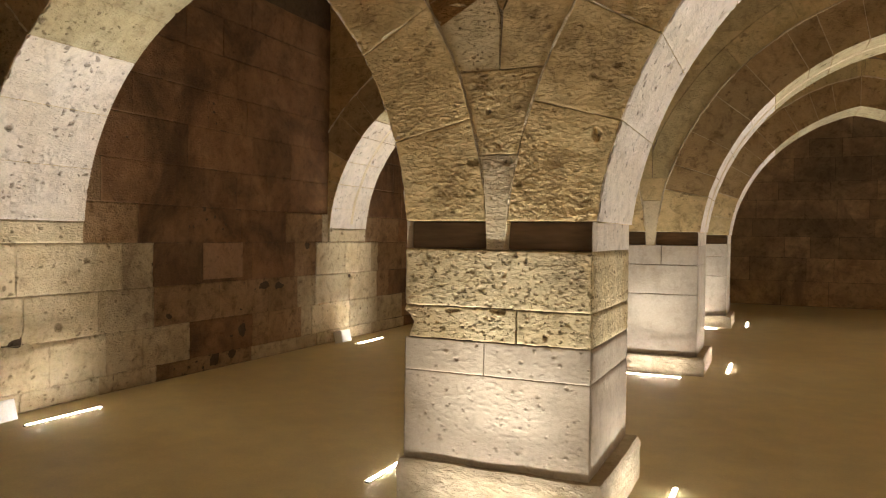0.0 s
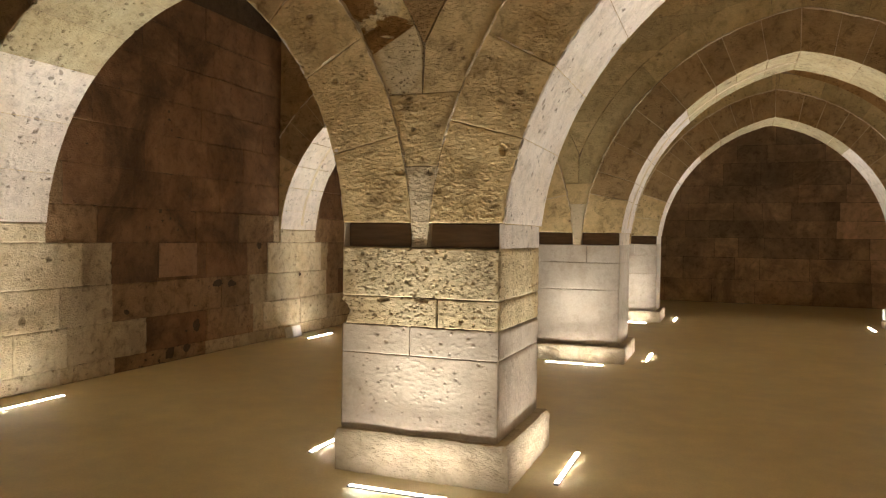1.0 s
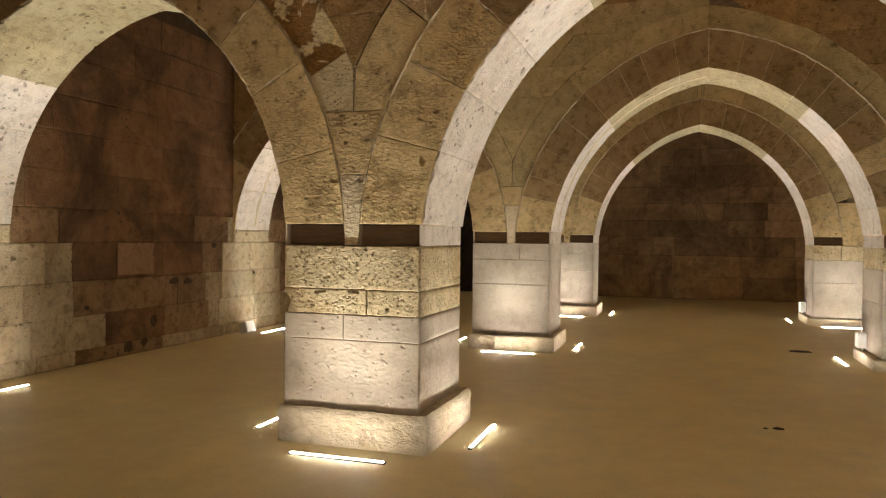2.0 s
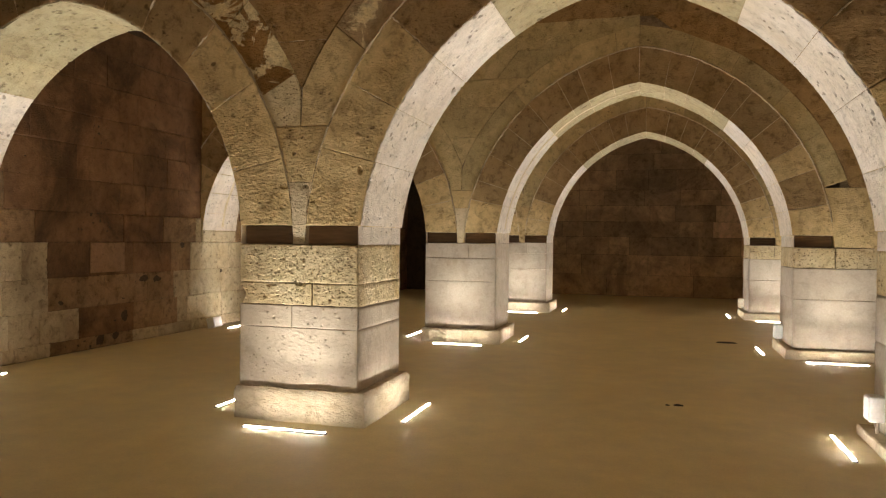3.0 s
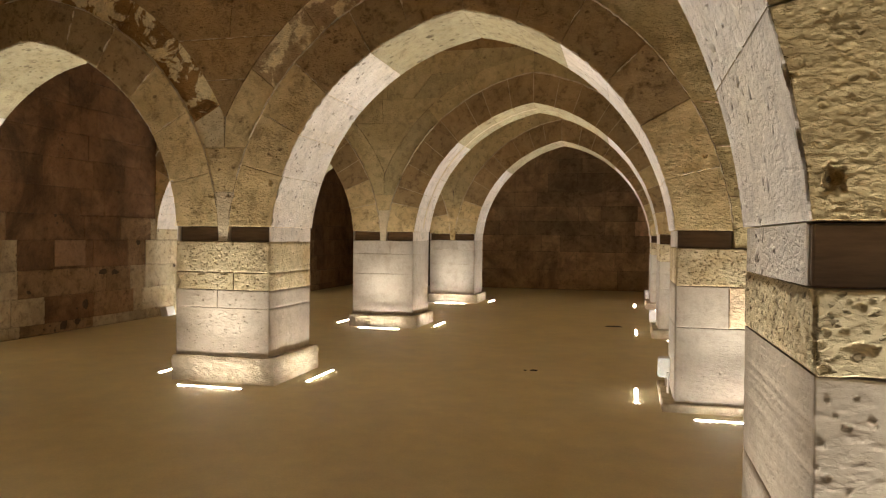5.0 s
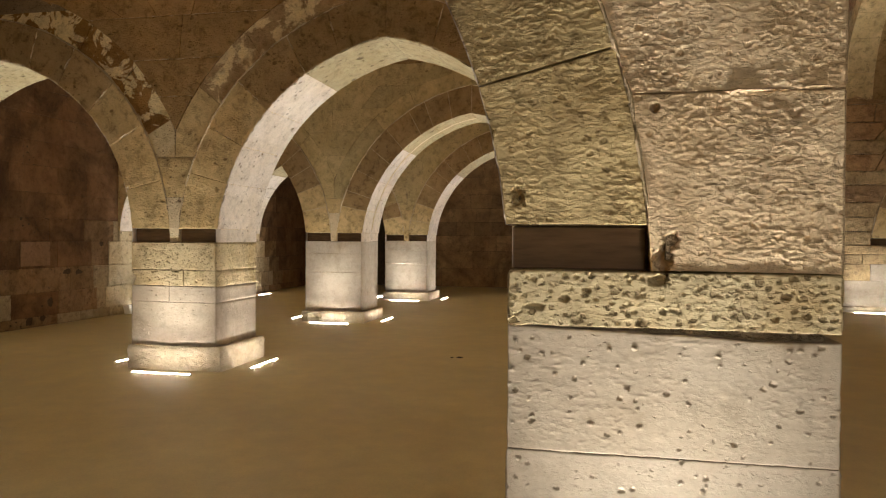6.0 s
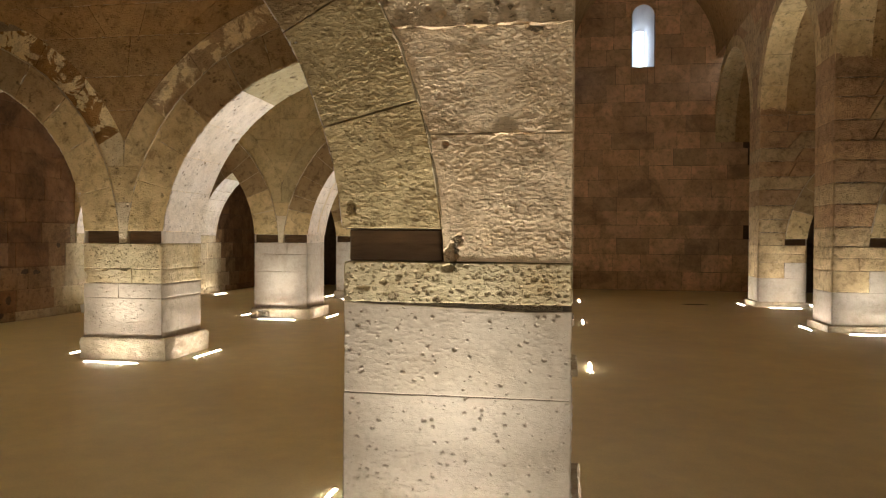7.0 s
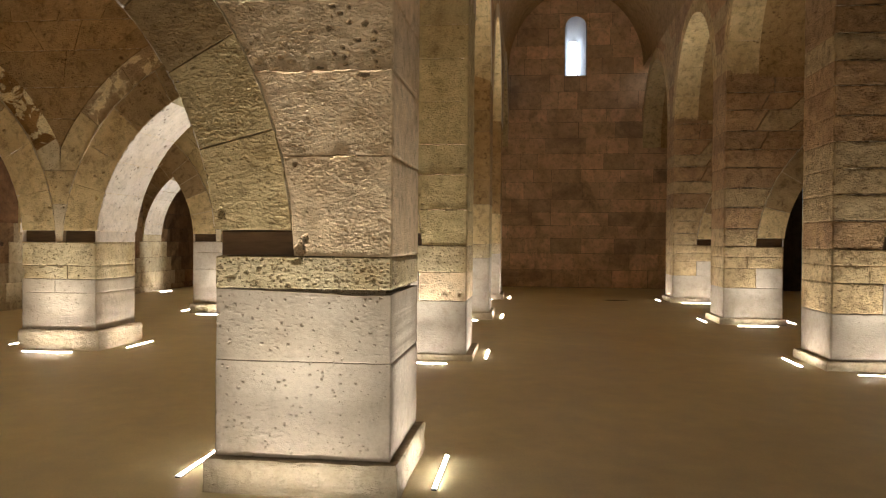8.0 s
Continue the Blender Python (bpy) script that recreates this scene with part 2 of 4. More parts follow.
def plain_material(name, colour, rough=0.5, metal=0.0, emit=0.0, grain=0.08):
    m, nt, bsdf = material(name)
    geo = nt.nodes.new("ShaderNodeNewGeometry")
    n = noise_tex(nt, geo.outputs["Position"], 45, 4, 0.6)
    lo, hi = [tuple(c * k for c in colour) for k in (1 - grain, 1 + grain)]
    nt.links.new(ramp(nt, n, [(0.3, lo), (0.7, hi)]), bsdf.inputs["Base Color"])
    bsdf.inputs["Roughness"].default_value, bsdf.inputs["Metallic"].default_value = rough, metal
    if emit:
        bsdf.inputs["Emission Color"].default_value = (*colour, 1)
        bsdf.inputs["Emission Strength"].default_value = emit
    return m


WOOD, FLOOR = wood_material(), floor_material()
HOUSING = plain_material("led_housing", (0.22, 0.21, 0.20), 0.5, 0.6)
DIFFUSER = plain_material("led_diffuser", LED_COLOUR, 0.4, 0.0, 130.0, 0.0)
PLASTIC = plain_material("white_plastic", (0.75, 0.72, 0.68), 0.45)
CONDUIT = plain_material("grey_conduit", (0.33, 0.27, 0.2), 0.6)
DARK = plain_material("dark_litter", (0.03, 0.024, 0.018), 0.9)


# ---- mesh helpers ----
def mesh_object(name, verts, faces, mat, parent=None, label="", smooth=False):
    me = bpy.data.meshes.new(name)
    me.from_pydata(verts, [], faces)
    me.materials.append(mat)
    if smooth:
        me.polygons.foreach_set("use_smooth", [True] * len(me.polygons))
    ob = new(name, me)
    if parent:
        ob.parent = parent
    return tagged(ob, label=label)


def part(name, bm, mat, parent, label=""):
    bmesh.ops.recalc_face_normals(bm, faces=bm.faces)
    me = bpy.data.meshes.new(name)
    bm.to_mesh(me)
    bm.free()
    me.materials.append(mat)
    ob = new(name, me)
    ob.parent = parent
    return tagged(ob, label=label)


def bm_box(x0, x1, y0, y1, z0, z1, bevel=0.0, seg=2):
    bm = bmesh.new()
    bmesh.ops.create_cube(bm, size=1, matrix=Matrix.Translation(((x0 + x1) / 2, (y0 + y1) / 2, (z0 + z1) / 2)) @ Matrix.Diagonal((x1 - x0, y1 - y0, z1 - z0, 1)))
    if bevel:
        bmesh.ops.bevel(bm, geom=bm.edges[:], offset=bevel, segments=seg, affect="EDGES", profile=0.6)
    return bm


def empty_thing(name, x, y, z, label, category, group="", kind=""):
    ob = new(name)
    ob.location = (x, y, z)
    return tagged(ob, label, category, group, kind)


def rel(parent, pts):
    """World points to the parent's own space (things here are only moved, not turned)."""
    px, py, pz = parent.location
    return [(x - px, y - py, z - pz) for x, y, z in pts]


def outline_steps(outline, seg):
    pts = []
    for (ax, az), (bx, bz) in zip(outline, outline[1:] + outline[:1]):
        n = max(1, int(math.hypot(bx - ax, bz - az) / seg + 0.5))
        pts += [(ax + (bx - ax) * k / n, az + (bz - az) * k / n) for k in range(n)]
    return pts


def inward(pts):
    area = sum(a[0] * b[1] - b[0] * a[1] for a, b in zip(pts, pts[1:] + pts[:1]))
    s = 1 if area > 0 else -1
    out = []
    for i in range(len(pts)):
        ax, az = pts[i - 1]
        bx, bz = pts[(i + 1) % len(pts)]
        dx, dz = bx - ax, bz - az
        l = math.hypot(dx, dz) or 1
        out.append((-s * dz / l, s * dx / l))
    return out, s


def stone(parent, outline, d0, d1, mat, axis="x", seg=0.16, jit=0.005, cham=0.012, gap=0.003, proud=0.006, mid=True, name="stone", label=""):
    """One dressed block: the outline lies in the face (across, up), and runs from d0 to d1 in depth; edges chipped and rounded."""
    pts = outline_steps(outline, seg)
    nrm, s = inward(pts)
    if s < 0:
        pts, nrm = pts[::-1], nrm[::-1]
    n = len(pts)
    f, b = d0 + rng.uniform(-proud, proud), d1 + rng.uniform(-proud, proud)
    way = 1 if d1 > d0 else -1
    ch = cham * way
    secs = [(f, cham), (f + ch, 0), ((f + b) / 2, 0), (b - ch, 0), (b, cham)] if mid else [(f, cham), (f + ch, 0), (b, 0)]
    verts, faces = [], []
    for k, (d, ins) in enumerate(secs):
        for (u, z), (nu, nz) in zip(pts, nrm):
            j = gap + ins + abs(rng.gauss(0, jit))
            uu, zz, dd = u + nu * j, z + nz * j, d + rng.uniform(-1, 1) * jit * 0.6
            verts.append((uu, dd, zz) if axis == "x" else (dd, uu, zz))
    for k in range(len(secs) - 1):
        for i in range(n):
            a, c = k * n + i, k * n + (i + 1) % n
            faces.append((a, c, c + n, a + n))
    faces.append(tuple(range(n - 1, -1, -1)))
    if mid:
        o = (len(secs) - 1) * n
        faces.append(tuple(o + i for i in range(n)))
    if (axis == "x") != (way > 0):
        faces = [q[::-1] for q in faces]
    return mesh_object(name, rel(parent, verts), faces, mat, parent, label)


def table_noise(x, y, seed):
    """Smooth value noise on arrays, 0 to 1."""
    tab = np.random.RandomState(seed % 9973).rand(128, 128)
    xi, yi = np.floor(x).astype(int), np.floor(y).astype(int)
    fx, fy = x - xi, y - yi
    fx, fy = fx * fx * (3 - 2 * fx), fy * fy * (3 - 2 * fy)
    a, b = tab[xi % 128, yi % 128], tab[(xi + 1) % 128, yi % 128]
    c, d = tab[xi % 128, (yi + 1) % 128], tab[(xi + 1) % 128, (yi + 1) % 128]
    return (a * (1 - fx) + b * fx) * (1 - fy) + (c * (1 - fx) + d * fx) * fy


def rough_noise(x, y, seed, octaves=3):
    out, amp, tot = 0, 1.0, 0.0
    for k in range(octaves):
        out = out + amp * table_noise(x * 2 ** k, y * 2 ** k, seed + k)
        tot += amp
        amp *= 0.55
    return out / tot


def scattered(x, y, size, seed):
    """Distance to the nearest of points scattered one to a cell, and that point's own random number."""
    r = np.random.RandomState(seed % 9973)
    jx, jy, val = r.rand(128, 128), r.rand(128, 128), r.rand(128, 128)
    cx, cy = x / size, y / size
    best, num = np.full(x.shape, 9.0), np.zeros(x.shape)
    for ox in (-1, 0, 1):
        for oy in (-1, 0, 1):
            ix, iy = np.floor(cx).astype(int) + ox, np.floor(cy).astype(int) + oy
            d = np.hypot(ix + jx[ix % 128, iy % 128] - cx, iy + jy[ix % 128, iy % 128] - cy)
            m = d < best
            best, num = np.where(m, d, best), np.where(m, val[ix % 128, iy % 128], num)
    return best * size, num


def ragged(x, y, size, radius, share, seed, wide=1.4, rag=0.9):
    """Holes or lumps with an uneven outline, wider than high."""
    k = rag * radius
    wx, wy = k * (rough_noise(x / (1.3 * radius), y / (1.3 * radius), seed + 61, 2) - 0.5) * 2, k * (rough_noise(x / (1.3 * radius), y / (1.3 * radius), seed + 71, 2) - 0.5) * 2
    d, n = scattered((x + wx) / wide, y + wy, size, seed)
    r = radius * (0.45 + 0.9 * ((n - 1 + share) / share))
    return np.where(n > 1 - share, np.clip((1 - d / r) * 2.2, 0, 1), 0.0)


def surface(kind, x, y, seed):
    """How far a worn face stands out (+) or is eaten away (-)."""
    patch = np.clip((rough_noise(x / 0.35, y / 0.35, seed + 50) - 0.42) * 4, 0, 1)
    if kind == "pale":
        return (0.003 * (rough_noise(x / 0.12, y / 0.12, seed) - 0.5) + 0.007 * ragged(x, y, 0.05, 0.006, 0.30, seed + 3)
                - 0.009 * ragged(x, y, 0.06, 0.0068, 0.28, seed + 4) + 0.0035 * patch * np.clip(rough_noise(x / 0.04, y / 0.016, seed + 5) - 0.55, 0, 1) * 3)
    if kind == "pitted":
        return (0.006 * (rough_noise(x / 0.08, y / 0.05, seed) - 0.5) - 0.011 * ragged(x, y, 0.021, 0.0052, 0.42, seed + 3)
                - 0.018 * ragged(x, y, 0.055, 0.009, 0.32, seed + 4) + 0.005 * (0.3 + 0.7 * patch) * (rough_noise(x / 0.016, y / 0.011, seed + 5, 2) - 0.5))
    if kind == "plain":
        return (0.003 * (rough_noise(x / 0.2, y / 0.2, seed) - 0.5) - 0.006 * ragged(x, y, 0.12, 0.009, 0.25, seed + 4)
                + 0.002 * patch * np.clip(rough_noise(x / 0.05, y / 0.02, seed + 5) - 0.5, 0, 1) * 3)
    if kind == "wall":
        return (0.012 * (rough_noise(x / 0.25, y / 0.15, seed) - 0.5) - 0.014 * patch * ragged(x, y, 0.09, 0.018, 0.4, seed + 3)
                + 0.006 * patch * (rough_noise(x / 0.05, y / 0.03, seed + 5, 2) - 0.5))
    if kind == "soffit":
        return (0.005 * (rough_noise(x / 0.15, y / 0.15, seed) - 0.5) - 0.018 * patch * ragged(x, y, 0.055, 0.015, 0.45, seed + 3, 1.0)
                - 0.012 * ragged(x, y, 0.16, 0.014, 0.25, seed + 4) - 0.035 * patch * ragged(x, y, 0.34, 0.035, 0.3, seed + 6, 0.7))
    flake = np.clip((rough_noise(x / 0.015, y / 0.0085, seed + 1, 3) - 0.48) * 4.5, 0, 1)
    return (0.010 * (rough_noise(x / 0.2, y / 0.12, seed) - 0.5) + 0.0052 * (0.35 + 0.65 * patch) * flake
            - 0.010 * ragged(x, y, 0.045, 0.007, 0.26, seed + 3) - 0.016 * patch * ragged(x, y, 0.12, 0.013, 0.35, seed + 4))


def skin(grid, normal, across, up, kind, seed, lift=0.002):
    """A worn side face: points of a grid pushed out or in along their normals. across, up: places on the face in metres."""
    out = surface(kind, across, up, seed) + lift
    nu, nv = grid.shape[0] - 1, grid.shape[1] - 1
    iu, iv = np.meshgrid(np.arange(nu + 1), np.arange(nv + 1), indexing="ij")
    rim = np.minimum(np.minimum(iu, nu - iu), np.minimum(iv, nv - iv))
    out = np.where(rim == 0, -0.006 if kind != "soffit" else np.minimum(out, 0.0), out)
    pts = grid + normal * out[..., None]
    faces = [(i * (nv + 1) + j, (i + 1) * (nv + 1) + j, (i + 1) * (nv + 1) + j + 1, i * (nv + 1) + j + 1) for i in range(nu) for j in range(nv)]
    return pts.reshape(-1, 3).tolist(), faces


def soffit(arch, side, fa, fb, d0, d1, seed, step=0.014):
    """The underside of one voussoir."""
    length = abs(fb - fa) * arch.r * math.acos((arch.r - arch.s) / arch.r)
    nu, nv = max(4, int(length / step)), max(4, int(abs(d1 - d0) / step))
    cut = 0.002 / length * (fb - fa)
    fs = np.linspace(fa + cut, fb - cut, nu + 1)
    ds = np.concatenate(([d0 + 0.012], np.linspace(d0 + 0.004, d1 - 0.004, nv + 1)))   # the first row turns in behind the broken arris
    nv += 1
    ang = fs * math.acos((arch.r - arch.s) / arch.r)
    x, z = arch.c + side * (arch.s - arch.r + arch.r * np.cos(ang)), arch.zs + arch.r * np.sin(ang)
    grid = np.zeros((nu + 1, nv + 1, 3))
    grid[..., 0], grid[..., 1], grid[..., 2] = x[:, None], ds[None], z[:, None]
    normal = np.zeros_like(grid)
    normal[..., 0], normal[..., 2] = (-side * np.cos(ang))[:, None], -np.sin(ang)[:, None]
    run = ang * arch.r
    grid[:, 0] -= 0.035 * normal[:, 0]
    grid[:, 1, 1] += 0.11 * np.clip(rough_noise(run / 0.06, run * 0, seed + 31) - 0.48, 0, 0.25)
    return skin(grid, normal, np.repeat((ang * arch.r)[:, None], nv + 1, 1), np.repeat(ds[None], nu + 1, 0), "soffit", seed)


def flank(x, way, y0, y1, z0, z1, kind, seed, step=0.016):
    """The side face of one block of a pier; its first row turns in behind the broken arris."""
    nu, nv = max(4, int((y1 - y0) / step)), max(4, int((z1 - z0) / step))
    ys = np.concatenate(([y0 + 0.012], np.linspace(y0 + 0.004, y1 - 0.004, nu + 1)))
    y, z = np.meshgrid(ys, np.linspace(z0 + 0.001, z1 - 0.001, nv + 1), indexing="ij")
    grid = np.stack((np.full(y.shape, x), y, z), 2)
    grid[0, :, 0] -= way * 0.035
    normal = np.zeros_like(grid)
    normal[..., 0] = way
    return skin(grid, normal, y, z, kind, seed)


def run_points(line, n):
    """n + 1 points evenly along a line of points."""
    p = np.array(line, float)
    l = np.concatenate(([0], np.cumsum(np.hypot(*np.diff(p, axis=0).T))))
    q = np.linspace(0, l[-1], n + 1)
    return np.stack((np.interp(q, l, p[:, 0]), np.interp(q, l, p[:, 1])), 1)


# old holes and broken-out spots: face, across, up, radius, depth, width over height
HOLES = (
    (2.29, -1.58, 2.27, 0.026, 0.07, 1.0), (2.29, -1.67, 1.985, 0.03, 0.05, 1.8), (2.29, -1.46, 1.99, 0.032, 0.05, 1.3),
    (2.29, -1.50, 1.155, 0.022, 0.05, 3.5), (2.29, -1.78, 1.15, 0.018, 0.04, 4.0), (2.29, -0.97, 2.12, 0.05, 0.06, 0.8), (2.29, -2.16, 2.62, 0.03, 0.03, 1.0),
    (2.29, 3.35, 2.34, 0.03, 0.06, 1.0), (2.29, 3.62, 1.68, 0.03, 0.05, 1.6), (2.29, 4.12, 0.86, 0.05, 0.05, 0.7), (2.29, 3.95, 0.88, 0.06, 0.02, 1.5),
    (-2.95, 3.635, 1.50, 0.075, 0.09, 0.7), (-2.95, 3.66, 1.57, 0.05, 0.05, 0.8), (-2.95, 3.60, 2.03, 0.028, 0.06, 0.8), (-2.95, 3.62, 1.43, 0.035, 0.05, 1.5), (-2.95, 3.30, 1.36, 0.016, 0.04, 2.0), (-2.95, 3.38, 1.39, 0.014, 0.04, 1.6),
    (-2.95, 4.03, 2.58, 0.035, 0.07, 2.2), (-2.95, 3.75, 2.62, 0.03, 0.03, 2.5), (-2.95, 3.13, 1.72, 0.05, 0.06, 0.8), (-2.95, 3.20, 1.33, 0.02, 0.03, 3.0),
)


WALL_HOLES = (
    (6.98, 1.41, 0.05, 0.10, 1.3), (6.06, 0.92, 0.06, 0.09, 2.2), (6.35, 0.90, 0.045, 0.07, 2.4), (5.63, 0.39, 0.09, 0.05, 0.9), (5.15, 0.10, 0.08, 0.05, 1.2), (5.45, 0.12, 0.06, 0.05, 1.3),
    (2.68, 0.60, 0.10, 0.035, 2.2), (4.43, 0.67, 0.04, 0.03, 1.8), (7.9, 1.60, 0.06, 0.07, 1.2), (8.1, 0.95, 0.05, 0.06, 2.0),
)


def worn_stone(parent, edges, d0, d1, mat, kind, axis="x", step=0.013, chip=0.006, cham=0.006, gap=0.001, proud=0.003, name="stone", skins=(), under=None, bare=""):
    """A block whose face is really pitted and chipped. edges: foot, right side, head, left side, each from left to right or from below to above."""
    seed = rng.randrange(9000)
    foot, right, head, left = edges
    if axis == "x":
        mu, mz = (foot[0][0] + foot[-1][0]) / 2, (foot[0][1] + head[0][1]) / 2
        if d0 < 0 and mu > 2.6 and mz < 3.5:
            step = 0.0042
        elif d0 < 5 and mu < 4.3 and mz < 3.2:
            step = 0.0062
    span = [sum(math.dist(p, q) for p, q in zip(e, e[1:])) for e in edges]
    nu, nv = max(3, int(max(span[0], span[2]) / step)), max(3, int(max(span[1], span[3]) / step))
    b, t, l, r = run_points(foot, nu), run_points(head, nu), run_points(left, nv), run_points(right, nv)
    u, v = np.meshgrid(np.linspace(0, 1, nu + 1), np.linspace(0, 1, nv + 1), indexing="ij")
    u, v = u[..., None], v[..., None]
    g = ((1 - v) * b[:, None] + v * t[:, None] + (1 - u) * l[None] + u * r[None]
         - (1 - u) * (1 - v) * b[0] - u * (1 - v) * b[-1] - (1 - u) * v * t[0] - u * v * t[-1])
    way = 1 if d1 > d0 else -1
    out = surface(kind, g[..., 0], g[..., 1], seed)
    if mat is NAVESTONE and d0 < 0 and mz > 2.6:
        out = out - 0.03 * ragged(g[..., 0], g[..., 1], 0.055, 0.013, 0.5, seed + 14, 1.5)
    if axis == "x":
        for face, hu, hz, hr, hd, wide in HOLES:
            if abs(face - d0) < 0.05:
                far = np.hypot((g[..., 0] - hu) / wide, g[..., 1] - hz) * (0.55 + 1.3 * rough_noise(g[..., 0] / 0.016, g[..., 1] / 0.016, seed + 21))
                out = out - hd * np.clip(1 - far / (0.75 * hr), 0, 1) ** 0.6
    else:
        for hu, hz, hr, hd, wide in WALL_HOLES if d0 < WEST + 0.1 else ():
            far = np.hypot((g[..., 0] - hu) / wide, g[..., 1] - hz) * (0.5 + 1.3 * rough_noise(g[..., 0] / 0.05, g[..., 1] / 0.05, seed + 21))
            out = out - hd * np.clip(1 - far / hr, 0, 1) ** 0.5
    # broken, rounded edges
    iu, iv = np.meshgrid(np.arange(nu + 1), np.arange(nv + 1), indexing="ij")
    rim = np.minimum(np.minimum(iu, nu - iu), np.minimum(iv, nv - iv))
    bite = np.clip(rough_noise(g[..., 0] / 0.06, g[..., 1] / 0.06, seed + 11) - 0.45, 0, 1) * 4
    out = out - np.where(rim == 0, cham + chip * bite, np.where(rim == 1, 0.35 * chip * bite, 0))
    mid = g.mean((0, 1))
    pull = np.where(rim == 0, gap + 0.6 * chip * bite, 0.0)[..., None]
    if "f" in bare:
        broken = np.clip(rough_noise(g[..., 0] / 0.06, g[..., 1] / 0.06, seed + 31) - 0.48, 0, 0.25)
        pull = pull + np.where(iv == 0, 0.11 * broken, 0.0)[..., None]
    to = mid - g
    to = to / (np.linalg.norm(to, axis=2, keepdims=True) + 1e-6)
    g = g + to * pull
    depth = d0 + rng.uniform(-proud, proud) - way * out
    pts = np.stack((g[..., 0], depth, g[..., 1]) if axis == "x" else (depth, g[..., 0], g[..., 1]), 2).reshape(-1, 3)
    def idx(i, j):
        return i * (nv + 1) + j
    faces = [(idx(i, j), idx(i + 1, j), idx(i + 1, j + 1), idx(i, j + 1)) for i in range(nu) for j in range(nv)]
    loop = [idx(i, 0) for i in range(nu)] + [idx(nu, j) for j in range(nv)] + [idx(i, nv) for i in range(nu, 0, -1)] + [idx(0, j) for j in range(nv, 0, -1)]
    verts = pts.tolist()
    prev = loop
    push = {}
    for i in range(nu + 1):
        for j in range(nv + 1):
            if ("f" in bare and j == 0) or ("l" in bare and i == 0) or ("r" in bare and i == nu):
                push[idx(i, j)] = 0.05 * to[i, j]
    for d in (d0 + way * 0.02, d0 + (d1 - d0) * 0.5, d1):
        start = len(verts)
        for q in loop:
            w = list(verts[q])
            if q in push:
                w[0 if axis == "x" else 1] += push[q][0]
                w[2] += push[q][1]
            w[1 if axis == "x" else 0] = d
            verts.append(w)
        ring = list(range(start, len(verts)))
        n = len(loop)
        faces += [(prev[k], ring[k], ring[(k + 1) % n], prev[(k + 1) % n]) for k in range(n)]
        prev = ring
    faces.append(tuple(reversed(prev)))
    if (axis == "x") != (way > 0):
        faces = [q[::-1] for q in faces]
    for more, quads in skins:
        n = len(verts)
        verts += more
        faces += [tuple(k + n for k in q) for q in quads]
    ob = mesh_object(name, rel(parent, verts), faces, mat, parent)
    back = sum(len(quads) for more, quads in skins)
    ob.data.polygons.foreach_set("use_smooth", [k < nu * nv or k >= len(faces) - back for k in range(len(faces))])
    if under:
        dress(ob, len(faces) - back, under)
    return ob


def dress(ob, start, mat):
    """A second material for the faces from start on."""
    ob.data.materials.append(mat)
    for p in list(ob.data.polygons)[start:]:
        p.material_index = 1


def sides(u0, u1, z0, z1):
    return [[(u0, z0), (u1, z0)], [(u1, z0), (u1, z1)], [(u0, z1), (u1, z1)], [(u0, z0), (u0, z1)]]


def kind_of(mat):
    return "pale" if mat is PALE else "plain" if mat is SMOOTH else "pitted" if mat is PITTED else "ring"


def quad(u0, u1, z0, z1):
    return [(u0, z0), (u1, z0), (u1, z1), (u0, z1)]


class Arch:
    """A two-centred pointed arch between u0 and u1 that springs at zs and peaks at za."""

    def __init__(self, u0, u1, zs, za, ring):
        self.u0, self.u1, self.zs, self.za, self.ring = u0, u1, zs, za, ring
        self.s, h = (u1 - u0) / 2, za - zs
        self.c = (u0 + u1) / 2
        self.r = (h * h + self.s ** 2) / (2 * self.s)

    def half(self, z, t=0.0):
        """Half the width, at height z, of the curve that lies t outside the opening."""
        if z <= self.zs:
            return self.s + t
        q = (self.r + t) ** 2 - (z - self.zs) ** 2
        return max(0.0, self.s - self.r + math.sqrt(q)) if q > 0 else 0.0

    def top(self, t=0.0):
        return self.zs + math.sqrt((self.r + t) ** 2 - (self.r - self.s) ** 2)

    def at(self, side, f, t):
        """Point at share f (0 springing, 1 crown) of the curve that lies t outside; side -1 or 1."""
        ang = f * math.acos((self.r - self.s) / (self.r + t))
        return (self.c + side * (self.s - self.r + (self.r + t) * math.cos(ang)), self.zs + (self.r + t) * math.sin(ang))

    def share(self, z):
        return math.asin((z - self.zs) / self.r) / math.acos((self.r - self.s) / self.r)


